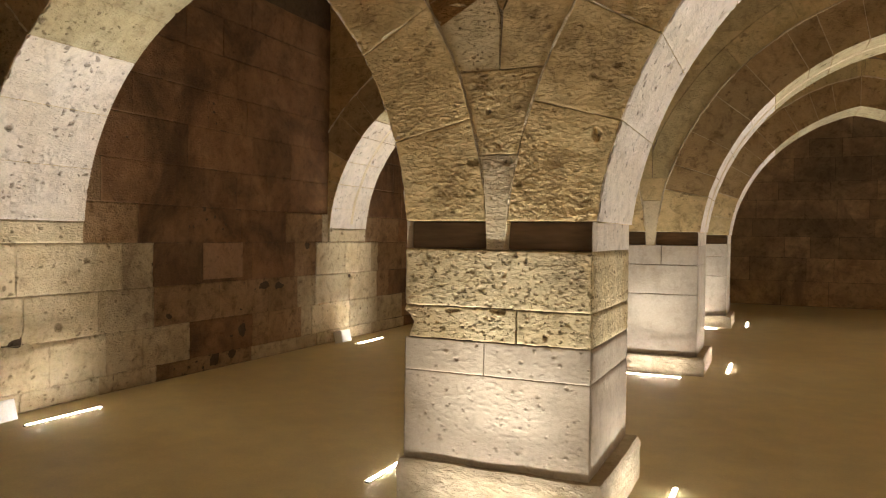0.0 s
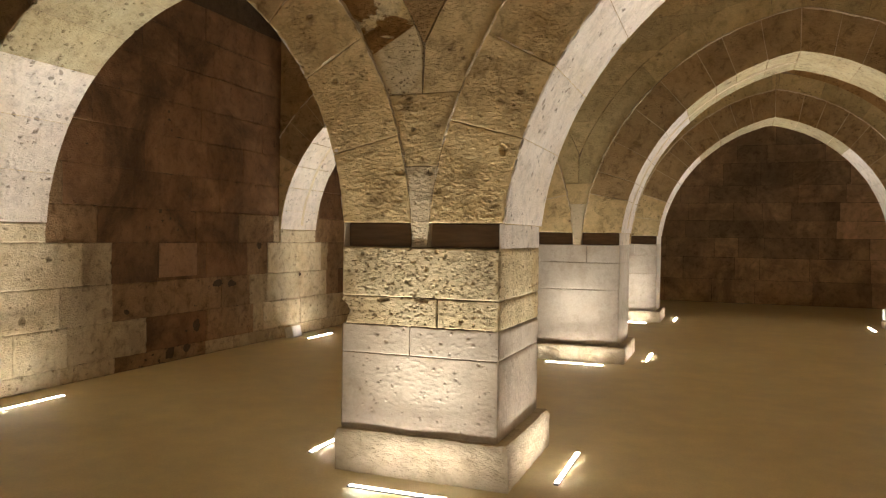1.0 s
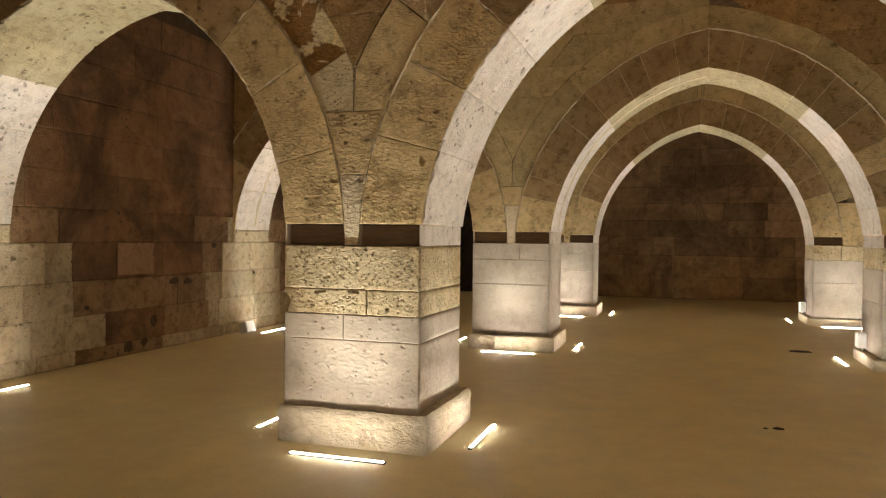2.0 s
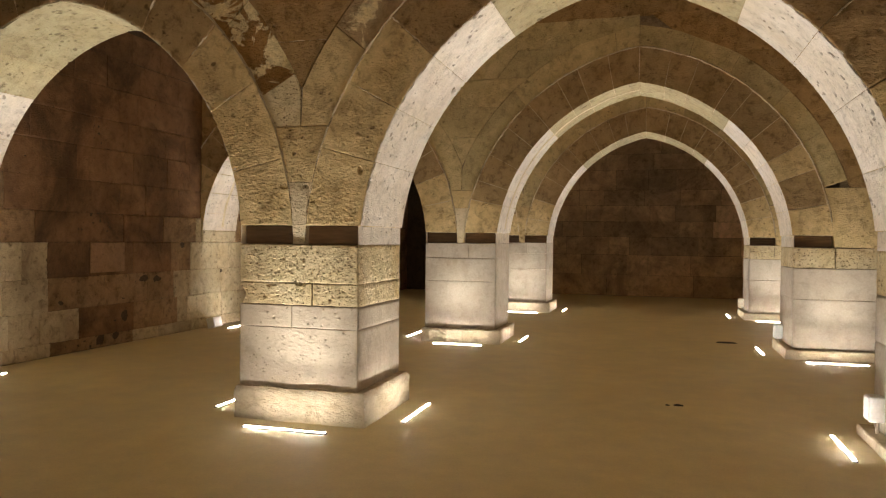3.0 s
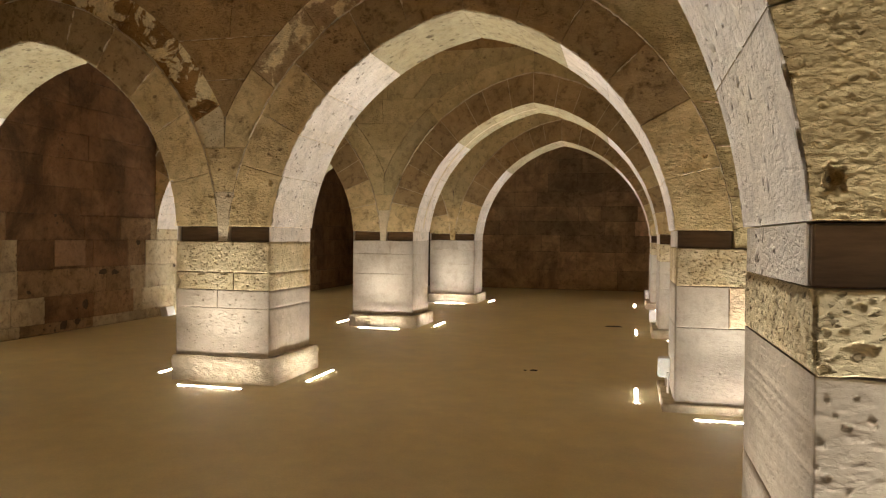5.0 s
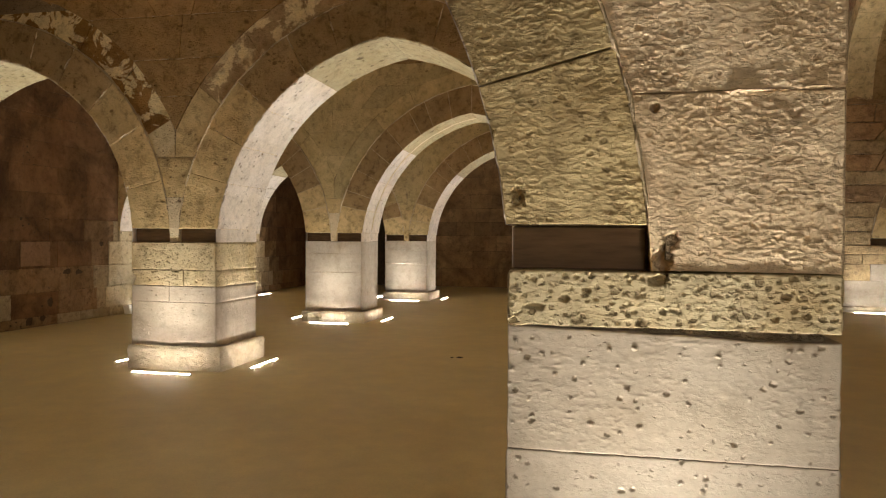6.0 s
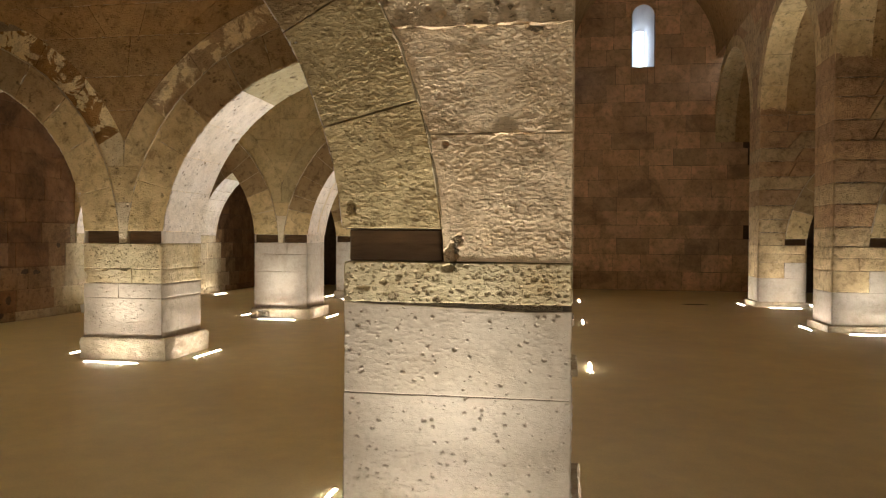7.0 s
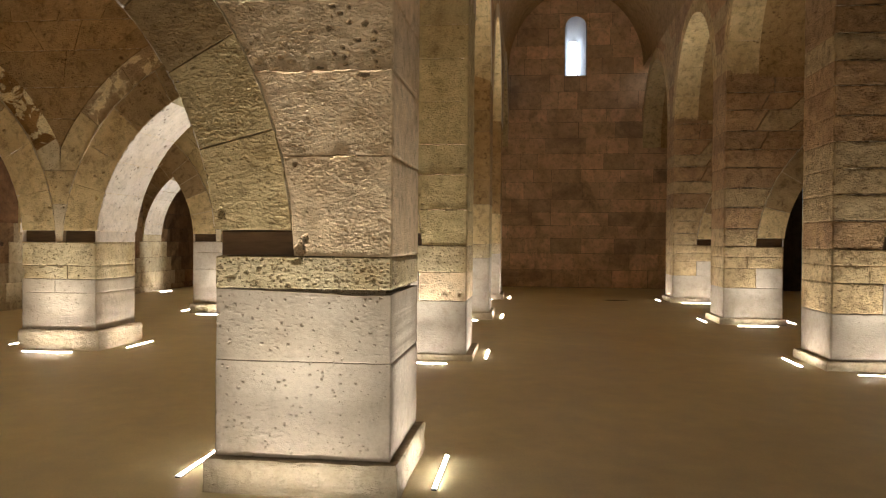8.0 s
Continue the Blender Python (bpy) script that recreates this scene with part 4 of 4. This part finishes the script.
def pier(x0, x1, y0, plan, plinth, label, group="stone piers of the arcades", worn=None, detailed=False, hollow=None):
    """A square pier: plinth and courses, each of its own stones. plan: (z0, z1, material, stones)."""
    th = empty_thing("stone_pier", (x0 + x1) / 2, y0 + DEPTH / 2, 0, label, "pillar", group)
    y1 = y0 + DEPTH
    top = plan[-1][1]
    part("rubble_core", bm_box((x0 - x1) / 2 + 0.045, (x1 - x0) / 2 - 0.045, -DEPTH / 2 + 0.045, DEPTH / 2 - 0.045, 0, top - 0.01), MORTAR, th)
    ph, pl, pf, pr = plinth
    if ph > 0.03:
        xm = (x0 + x1) / 2 + rng.uniform(-0.25, 0.25)
        for a, b in ((x0 - pl, xm), (xm, x1 + pr)):
            plinth_stone(th, a, b, y0 - pf, y1 + 0.06, ph, a < xm - 0.001 and b <= xm, b > xm, hollow)
    for z0, z1, mats, n in plan:
        yf = y0 - (0.010 if z1 == plan[-1][1] and detailed else 0.0)
        cuts = [x0] + ([x0 + (x1 - x0) * n] if isinstance(n, float) else sorted(x0 + (x1 - x0) * (k / n + rng.uniform(-0.12, 0.12) / n) for k in range(1, n))) + [x1]
        for i, (a, b) in enumerate(zip(cuts, cuts[1:])):
            mat = mats[i] if isinstance(mats, tuple) else mats
            o = quad(a, b, z0, z1)
            if mat is PITTED and z0 == 0.98 and i == 0:
                o = [(a + 0.02, z0), (b, z0), (b, z1), (a + 0.01, z1), (a - 0.012, z1 - 0.03), (a + 0.03, z1 - 0.06), (a + 0.055, z1 - 0.10), (a + 0.035, z0 + 0.04)]
            if worn and z1 == worn[0]:
                zd = worn[1]
                o = [(a, z0), (b, z0), (b, z1 - zd), (a + (b - a) * 0.78, z1 - zd * 1.15), (a + (b - a) * 0.62, z1 - zd * 0.7), (a + (b - a) * 0.52, z1), (a, z1)]
            if detailed and len(o) == 4:
                flanks = [flank(q, w, y0, y1, z0, z1, kind_of(mat), rng.randrange(9000)) for q, w, on in ((a, -1, a == x0), (b, 1, b == x1)) if on]
                worn_stone(th, sides(a, b, z0, z1), yf, y1, mat, kind_of(mat), "x", 0.011, 0.002 if mat in (PALE, SMOOTH) else 0.009, 0.0015 if mat in (PALE, SMOOTH) else 0.004, 0.0008 if mat in (PALE, SMOOTH) else 0.003, 0.0008 if mat in (PALE, SMOOTH) else 0.002, skins=flanks, bare=("l" if a == x0 else "") + ("r" if b == x1 else ""))
                continue
            if detailed:
                zl, zr = o[-1], o[2]
                head = [(a, z1)] + [p for p in o[::-1] if z1 - 0.05 < p[1] < z1 and a < p[0] < b] + [o[2]] if worn and z1 == worn[0] else [(a, z1), (b, z1)]
                head = sorted(set(head))
                lft = [(a, z0), (a, z1)] if worn and z1 == worn[0] else [(a + 0.02, z0), (a + 0.035, z0 + 0.04), (a + 0.055, z1 - 0.10), (a + 0.03, z1 - 0.06), (a - 0.012, z1 - 0.03), (a, z1)]
                worn_stone(th, [[lft[0], (b, z0)], [(b, z0), head[-1]], [lft[-1]] + head[1:], lft], y0, y1, mat, kind_of(mat), "x", 0.011, 0.008 if mat is PITTED else 0.003, 0.004, 0.0008, 0.002)
                continue
            stone(th, o, y0, y1, mat, "x", 0.10, 0.007 if mat is PITTED else 0.002, 0.004, 0.0008, 0.002)
    return th


def plinth_stone(th, a, b, y0, y1, h, worn_l, worn_r, hollow=None):
    """A worn base block, its top edges rounded off."""
    bm2 = bm_box(a, b, y0, y1, 0, h)
    bmesh.ops.subdivide_edges(bm2, edges=bm2.edges[:], cuts=14, use_grid_fill=True)
    for v in bm2.verts:
        x, y, zz = v.co
        top = max(0.0, (zz / h - 0.8) / 0.2)
        r = 0.014 * top ** 2
        if abs(y - y0) < 0.001:
            v.co.y += r
        if abs(y - y1) < 0.001:
            v.co.y -= r
        if worn_l and abs(x - a) < 0.001:
            v.co.x += r
        if worn_r and abs(x - b) < 0.001:
            v.co.x -= r
        q = noise.noise_vector((x * 5, y * 5, zz * 7)) * 0.009 + noise.noise_vector((x * 19, y * 19, zz * 23)) * 0.006
        v.co += Vector((q.x, q.y, q.z if zz > 0.01 else 0))
        if zz < 0.01:
            v.co.z = -0.01
        if hollow and y < y0 + 0.3:
            k = 1 - math.hypot(x - hollow[0], (zz - hollow[1]) * 1.3) / hollow[2]
            v.co.y += 0.09 * max(0.0, k) ** 0.5
    for v in bm2.verts:
        v.co -= th.location
    part("plinth_stone", bm2, PLINTH, th)


def recess(th, u0, u1, y0, z0, z1, lip_l, lip_r):
    """The dark slot over the pier: a set-back block faced with an old timber."""
    back = y0 + 0.07
    stone(th, quad(u0, u1, z0, z1), back + 0.03, y0 + DEPTH, INTRADOS, "x", 0.2, 0.003, 0.008, 0.0, 0.0)
    tx, ty, tz = th.location
    bm = bm_box(u0 + 0.008 - tx, u1 - 0.004 - tx, back - ty, back + 0.035 - ty, z0 + 0.002, z1 - 0.002, 0.006, 1)
    part("tie_beam", bm, WOOD, th, "old dark timber set back in the slot")
    for on, a, b in ((lip_l, u0, u0 + 0.010), (lip_r, u1 - 0.010, u1)):
        if on:
            stone(th, quad(a, b, z0, z1), y0, back + 0.04, INTRADOS, "x", 0.06, 0.003, 0.004, 0.0, 0.0)


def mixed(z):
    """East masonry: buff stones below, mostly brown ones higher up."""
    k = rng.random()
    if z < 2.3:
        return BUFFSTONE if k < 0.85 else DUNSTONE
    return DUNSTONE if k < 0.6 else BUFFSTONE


P, T, S = PALE, PITTED, SMOOTH
PLANS = {
    "a": [(0.27, 0.79, P, 1), (0.79, 0.98, P, 0.45), (0.98, 1.17, T, 0.62), (1.17, 1.50, T, 1)],
    "a2": [(0.20, 0.92, S, 1), (0.92, 1.27, S, 1), (1.27, 1.50, S, 0.62)],
    "b1": [(0.07, 0.77, S, 1), (0.77, 1.15, (S, NAVESTONE), 0.42), (1.15, 1.50, T, 1)],
    "b0": [(0.21, 0.81, P, 1), (0.81, 1.26, P, 1), (1.26, 1.46, T, 1)],
    "b2": [(0.14, 0.80, S, 1), (0.80, 1.22, S, 1), (1.22, 1.50, T, 2)],
    "c": [(0.12, 0.70, S, 1), (0.70, 1.08, (BUFFSTONE, S), 0.55), (1.08, 1.30, BUFFSTONE, 0.4), (1.30, 1.50, BUFFSTONE, 1)],
}
BAND = {-2.95: (1.46, 1.62)}
for r, y in enumerate(ROWS):
    near = r < 2
    a0, a1, b0, WA = A0 + DRIFT[r], A1 + DRIFT[r], B_LEFT[r], WAS[r]
    zb0, zb1 = BAND.get(y, (1.50, 1.66))
    # piers
    pa = pier(a0, a1, y, PLANS["a" if r < 2 else "a2"], (0.275, 0.02, 0.055, 0.085) if r < 2 else (0.2, 0.03, 0.09, 0.09), "square pier of pitted and pale stone on a worn plinth", detailed=r == 1, hollow=(a0 + 0.22, 0.07, 0.13) if r == 2 else None)
    pb = pier(b0, B1, y, PLANS[("b0", "b1", "b2", "b2")[r]], ((0.2, 0.05, 0.065, 0.06), (0.075, 0.11, 0.07, 0.09), (0.13, 0.09, 0.075, 0.08), (0.13, 0.09, 0.075, 0.08))[r], "pale stone nave pier rising flush into the masonry above", worn=(1.26, 0.028) if r == 0 else None, detailed=r < 2)
    mid = (a0 + a1) / 2
    recess(pa, a0, mid - 0.05, y, 1.50, 1.66, True, False)
    recess(pa, mid + 0.05, a1, y, 1.50, 1.66, False, True)
    recess(pb, b0, b0 + 0.49, y, zb0, zb1, r != 0, False)
    # arches
    foot, hw = (2.50, 0.36) if r < 2 else (2.3, 0.30)
    xm = mid + 0.012
    hood_l = {1: (hw, foot, xm - 0.002, PITTED, OCHRE)} if r < 2 else {1: (hw, foot, xm - 0.002, BUFF, BUFF)}
    hood_r = {-1: (hw, foot, xm + 0.002, RINGSTONE, PATCHED)} if r < 2 else {-1: (hw, foot, xm + 0.002, BUFF, BUFF), 1: (hw, foot, None, BUFF, BUFF)}
    wa_thing = arch_thing(WA, y, y + DEPTH, 1.66, RINGSTONE, "pointed stone arch between wall and pier, lit from below", hood=hood_l, fine=near, n=6 if near else 9)
    if r == 2:
        lime_run(wa_thing, WA, y + 0.6, 0.07)
    ab_thing = arch_thing(AB[r], y, y + DEPTH, zb1, RINGSTONE, "pointed stone arch between two piers, lit from below", hood=hood_r, fine=near, n=6 if near else 9)
    if r == 2:
        lime_run(ab_thing, AB[r], y + 0.55, 0.1)
    # masonry over the arches
    wall = empty_thing("arcade_wall", 0, y, 0, "brownish coursed masonry above the arches", "wall", kind="structure")
    w2, ab = WA, AB[r]
    el = er = RING + hw + 0.003
    tip = foot
    while w2.c + w2.half(tip, el) > ab.c - ab.half(tip, er):
        tip += 0.01
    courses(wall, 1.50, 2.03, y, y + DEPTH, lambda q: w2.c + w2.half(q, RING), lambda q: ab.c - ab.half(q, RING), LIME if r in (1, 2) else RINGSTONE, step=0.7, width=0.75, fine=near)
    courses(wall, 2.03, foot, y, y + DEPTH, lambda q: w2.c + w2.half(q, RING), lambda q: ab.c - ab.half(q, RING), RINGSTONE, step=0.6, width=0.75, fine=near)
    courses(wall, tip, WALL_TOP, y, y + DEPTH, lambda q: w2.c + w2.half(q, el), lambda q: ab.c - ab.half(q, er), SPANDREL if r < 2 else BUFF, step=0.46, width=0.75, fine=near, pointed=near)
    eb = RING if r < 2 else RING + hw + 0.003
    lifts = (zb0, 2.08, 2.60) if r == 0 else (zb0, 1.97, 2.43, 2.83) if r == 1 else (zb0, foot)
    # Row 1 in darker buff, which also puts its dimmer light into the colour.
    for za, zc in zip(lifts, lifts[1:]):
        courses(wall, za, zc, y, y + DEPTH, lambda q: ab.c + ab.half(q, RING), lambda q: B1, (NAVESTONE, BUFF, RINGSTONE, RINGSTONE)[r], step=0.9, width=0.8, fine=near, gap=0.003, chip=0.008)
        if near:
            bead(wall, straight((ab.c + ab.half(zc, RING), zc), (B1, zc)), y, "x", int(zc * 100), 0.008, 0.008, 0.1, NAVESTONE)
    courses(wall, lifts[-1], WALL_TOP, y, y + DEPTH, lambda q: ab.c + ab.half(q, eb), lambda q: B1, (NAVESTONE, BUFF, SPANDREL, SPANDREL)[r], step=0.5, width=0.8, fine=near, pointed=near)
    if w2.top(RING) < WALL_TOP:
        courses(wall, 1.66, WALL_TOP, y, y + DEPTH, lambda q: WEST, lambda q: w2.c - w2.half(q, RING), SPANDREL, step=0.46, width=0.8, fine=False)
    # joints behind the stones
    part("wall_core", bm_box(a0 + 0.5, a1 - 0.5, 0.02, DEPTH - 0.02, 1.5, WALL_TOP - 0.02), MORTAR, wall)
    part("wall_core", bm_box(WEST, B1 - 0.02, 0.02, DEPTH - 0.02, 4.32, WALL_TOP - 0.01), MORTAR, wall)
    part("wall_core", bm_box(b0 + 0.55, B1 - 0.02, 0.02, DEPTH - 0.02, 1.5, WALL_TOP - 0.02), MORTAR, wall)
    # wall pier under the west springing
    wp = empty_thing("wall_pier", WEST, y + DEPTH / 2, 0, "shallow stone wall pier carrying an arch", "pillar", "wall piers")
    zz = 0.0
    for z1, mat in ((0.17, PIERWALL), (0.58, PIERWALL), (1.0, PIERWALL), (1.46, PIERWALL)):
        # Pale blocks reach past the pier, painting the spread of its lamp's light.
        ya, yb = y - rng.uniform(0.05, 0.4), y + DEPTH + rng.uniform(0.12, 0.5)
        ym = y + rng.uniform(0.35, 0.7)
        for p, q in ((ya, ym), (ym, yb)):
            if r in (1, 2):
                worn_stone(wp, sides(p, q, zz, z1), WEST + 0.015, WEST - 0.1, mat, "plain", "y", 0.016, 0.006, 0.004, 0.001, 0.003)
            else:
                stone(wp, quad(p, q, zz, z1), WEST + 0.02, WEST - 0.1, mat, "y", 0.12, 0.005, 0.006, 0.001, 0.003, mid=False)
        zz = z1
    stone(wp, quad(y, y + DEPTH, 1.46, 1.66), WEST + 0.025, WEST - 0.1, PIERWALL, "y", 0.12, 0.005, 0.01, 0.002, 0.0, mid=False)
    # the east side of the nave
    if r > 0:
        pc = pier(C0, C1, y, PLANS["c"], (0.12, 0.08, 0.07, 0.06), "pale stone nave pier rising flush into the masonry above", detailed=True)
        recess(pc, C1 - 0.49, C1, y, 1.50, 1.66, False, True)
        arch_thing(CD, y, y + DEPTH, 1.66, RINGSTONE, "pointed stone arch leading into the dark side aisle", fine=False, rim=True)
        we = empty_thing("arcade_wall", C1, y, 0, "brownish coursed masonry above the arches", "wall", kind="structure")
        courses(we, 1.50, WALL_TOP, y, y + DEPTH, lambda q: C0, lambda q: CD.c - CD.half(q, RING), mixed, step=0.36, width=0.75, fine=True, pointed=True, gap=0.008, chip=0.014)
        part("wall_core", bm_box(C0 + 0.02 - C1, C1 - 0.55 - C1, 0.02, DEPTH - 0.02, 1.5, WALL_TOP - 0.02), SOOTMORTAR, we)
        part("wall_core", bm_box(C0 + 0.02 - C1, EAST - C1, 0.02, DEPTH - 0.02, 4.32, WALL_TOP - 0.01), MORTAR, we)

# ---- nave walls: tall openings into the aisle vaults ----
for x0, x1 in ((B1, B1 - 0.6), (C0, C0 + 0.6)):
    nw = empty_thing("nave_wall", (x0 + x1) / 2, 5, VAULT_Z, "tall brown nave wall with pointed openings to the aisles", "wall", kind="structure")
    arches = [Arch(y0, y1, VAULT_Z, VAULT_Z + (y1 - y0) * 0.52, 0.32) for y0, y1 in bays]
    for a in arches:
        arch_thing(a, x0, x1, VAULT_Z + 0.001, RINGSTONE, "tall pointed arch opening from nave to aisle", "y", 5, "openings along the nave", rim=False, fine=False)
    for p, q in zip(arches, arches[1:]):
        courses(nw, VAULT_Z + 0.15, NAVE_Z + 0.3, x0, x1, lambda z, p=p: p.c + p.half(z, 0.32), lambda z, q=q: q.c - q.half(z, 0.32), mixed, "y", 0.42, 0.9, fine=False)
    s = 1 if x1 > x0 else -1
    for p, q in zip(arches, arches[1:]):
        courses(nw, VAULT_Z, NAVE_Z + 0.3, x0 + s * 0.12, x1, lambda z, p=p: p.c + p.half(z, 0.30), lambda z, q=q: q.c - q.half(z, 0.30), MORTAR, "y", 3.0, 9, fine=False, name="wall_core")

# ---- floor lights ----
def led_bar(x, y, lean, length=0.74, watts=LED_WATTS):
    """A slim floor light: housing, glowing cover, two end caps and its lamp. lean: the side to which it throws its light."""
    th = new("floor_light")
    tagged(th, "slim warm-white light bar set flush in the floor", "floor light", "floor light bars")
    h = length / 2
    part("housing", bm_box(-h, h, -0.016, 0.016, -0.03, 0.004, 0.002, 1), HOUSING, th)
    part("cover", bm_box(-h + 0.008, h - 0.008, -0.013, 0.013, 0.0, 0.008, 0.003, 1), DIFFUSER, th, "glowing opal cover")
    for s in (-1, 1):
        part("end_cap", bm_box(s * h - 0.006, s * h + 0.006, -0.017, 0.017, -0.03, 0.009, 0.002, 1), HOUSING, th)
    la = bpy.data.lights.new("lamp", "AREA")
    la.shape, la.size, la.size_y, la.energy, la.color, la.spread = "RECTANGLE", length - 0.04, 0.03, watts, LED_COLOUR, radians(80)
    lo = new("lamp", la)
    lo.parent = th
    lo.matrix_local = pose(0, 0, 0.013, 180 + (2 if lean[1] == "y" else 11), 0, 0)
    th.matrix_basis = pose(x, y, 0, 0, 0, {"+y": 0, "-y": 180, "+x": -90, "-x": 90}[lean])
    return th


for r, y in enumerate(ROWS):
    m = y + DEPTH / 2
    a0, a1, b0 = A0 + DRIFT[r], A1 + DRIFT[r], B_LEFT[r]
    xa, xb, xc = (a0 + a1) / 2, (b0 + B1) / 2 - 0.03, (C0 + C1) / 2
    full = LED_WATTS
    led_bar(xa + 0.05, y - 0.32, "+y", watts=full)
    led_bar(xb, y - (0.34 if r else 0.39), "+y", watts=full)
    led_bar(a0 - 0.36, m + 0.05, "+x", watts=full * 1.27)
    led_bar(a1 + 0.33, m + 0.07, "-x", watts=full * 1.27)
    led_bar(b0 - 0.33, m + 0.02, "+x", watts=full * 1.27)
    led_bar(B1 + 0.25, m + 0.02, "-x", watts=full * 1.2)
    led_bar(WEST + 0.43, m, "-x", watts=full * 1.8)
    # Unseen bars behind the piers, added to lift the light on floor and vaults.
    if r < 3:
        led_bar(xa, y + DEPTH + 0.34, "-y", watts=full)
        led_bar(xb, y + DEPTH + 0.34, "-y", watts=full)
    if r:
        led_bar(xc, y - 0.34, "+y", watts=full)
        led_bar(C0 - 0.28, m, "+x", watts=full * 1.2)
        led_bar(C1 + 0.3, m, "-x", watts=full)

# ---- small things ----
def junction_box(x, y):
    """A white plastic box on the pier's foot, with a lid, a cable gland and a short conduit."""
    th = empty_thing("junction_box", x, y, 0, "small white plastic junction box fixed beside the pier foot", "junction box", "junction boxes")
    part("body", bm_box(-0.055, 0.055, -0.08, 0.08, 0.17, 0.37, 0.018, 3), PLASTIC, th)
    part("lid", bm_box(-0.062, -0.054, -0.07, 0.07, 0.18, 0.36, 0.003, 1), PLASTIC, th)
    bm = bmesh.new()
    bmesh.ops.create_cone(bm, cap_ends=True, segments=12, radius1=0.014, radius2=0.014, depth=0.18, matrix=Matrix.Translation((0.02, 0, 0.09)))
    part("conduit", bm, CONDUIT, th, "grey cable conduit")
    return th


for r in (1, 2, 3):
    junction_box(B_LEFT[r] - 0.055, ROWS[r] + 0.80)


def wall_box(x, y, turn):
    """A white box leaning at the foot of the wall."""
    th = new("cable_box")
    tagged(th, "white plastic cable box leaning at the foot of the wall", "cable box", "cable boxes")
    part("body", bm_box(-0.07, 0.07, -0.11, 0.11, 0, 0.17, 0.006, 2), PLASTIC, th)
    part("lid", bm_box(0.069, 0.077, -0.10, 0.10, 0.01, 0.16, 0.003, 1), PLASTIC, th)
    th.matrix_basis = pose(x, y, 0.012, 0, -14, turn)
    return th


wall_box(-5.78, 2.38, 8)
wall_box(-5.80, 7.62, -6)


def floor_mark(name, x, y, w, d, h, label, category):
    bm = bmesh.new()
    bmesh.ops.create_icosphere(bm, subdivisions=3, radius=1)
    for v in bm.verts:
        k = 1 + 0.35 * noise.noise(v.co * 2.2 + Vector((x, y, 0)))
        v.co = Vector((v.co.x * w * k, v.co.y * d * k, max(v.co.z * h * k, -0.002)))
    me = bpy.data.meshes.new(name)
    bm.to_mesh(me)
    bm.free()
    me.materials.append(DARK)
    ob = new(name, me)
    ob.location = (x, y, 0.002)
    return tagged(ob, label, category)


floor_mark("debris", 1.62, 3.95, 0.045, 0.03, 0.012, "small dark crumb of debris lying on the floor", "debris")
floor_mark("debris", 1.52, 3.93, 0.02, 0.016, 0.008, "small dark crumb of debris lying on the floor", "debris")
floor_mark("drain_cover", 2.46, 8.82, 0.15, 0.11, 0.004, "dark flat patch sunk in the brown floor", "floor patch")
floor_mark("drain_cover", 7.3, 12.87, 0.3, 0.13, 0.004, "dark flat patch sunk in the brown floor", "floor patch")


def pipe_stub(x, y):
    """A short grey conduit that comes out of the floor beside a pier."""
    th = empty_thing("pipe_stub", x, y, 0, "short grey conduit stub standing beside the pier", "pipe", "pipe stubs")
    for z0, z1, r0 in ((0.0, 0.26, 0.012), (0.24, 0.275, 0.017)):
        bm = bmesh.new()
        bmesh.ops.create_cone(bm, cap_ends=True, segments=14, radius1=r0, radius2=r0, depth=z1 - z0, matrix=Matrix.Translation((0, 0, (z0 + z1) / 2)))
        part("tube" if z0 == 0 else "cap", bm, PLASTIC, th)
    return th


pipe_stub(B_LEFT[1] - 0.035, ROWS[1] + 0.42)
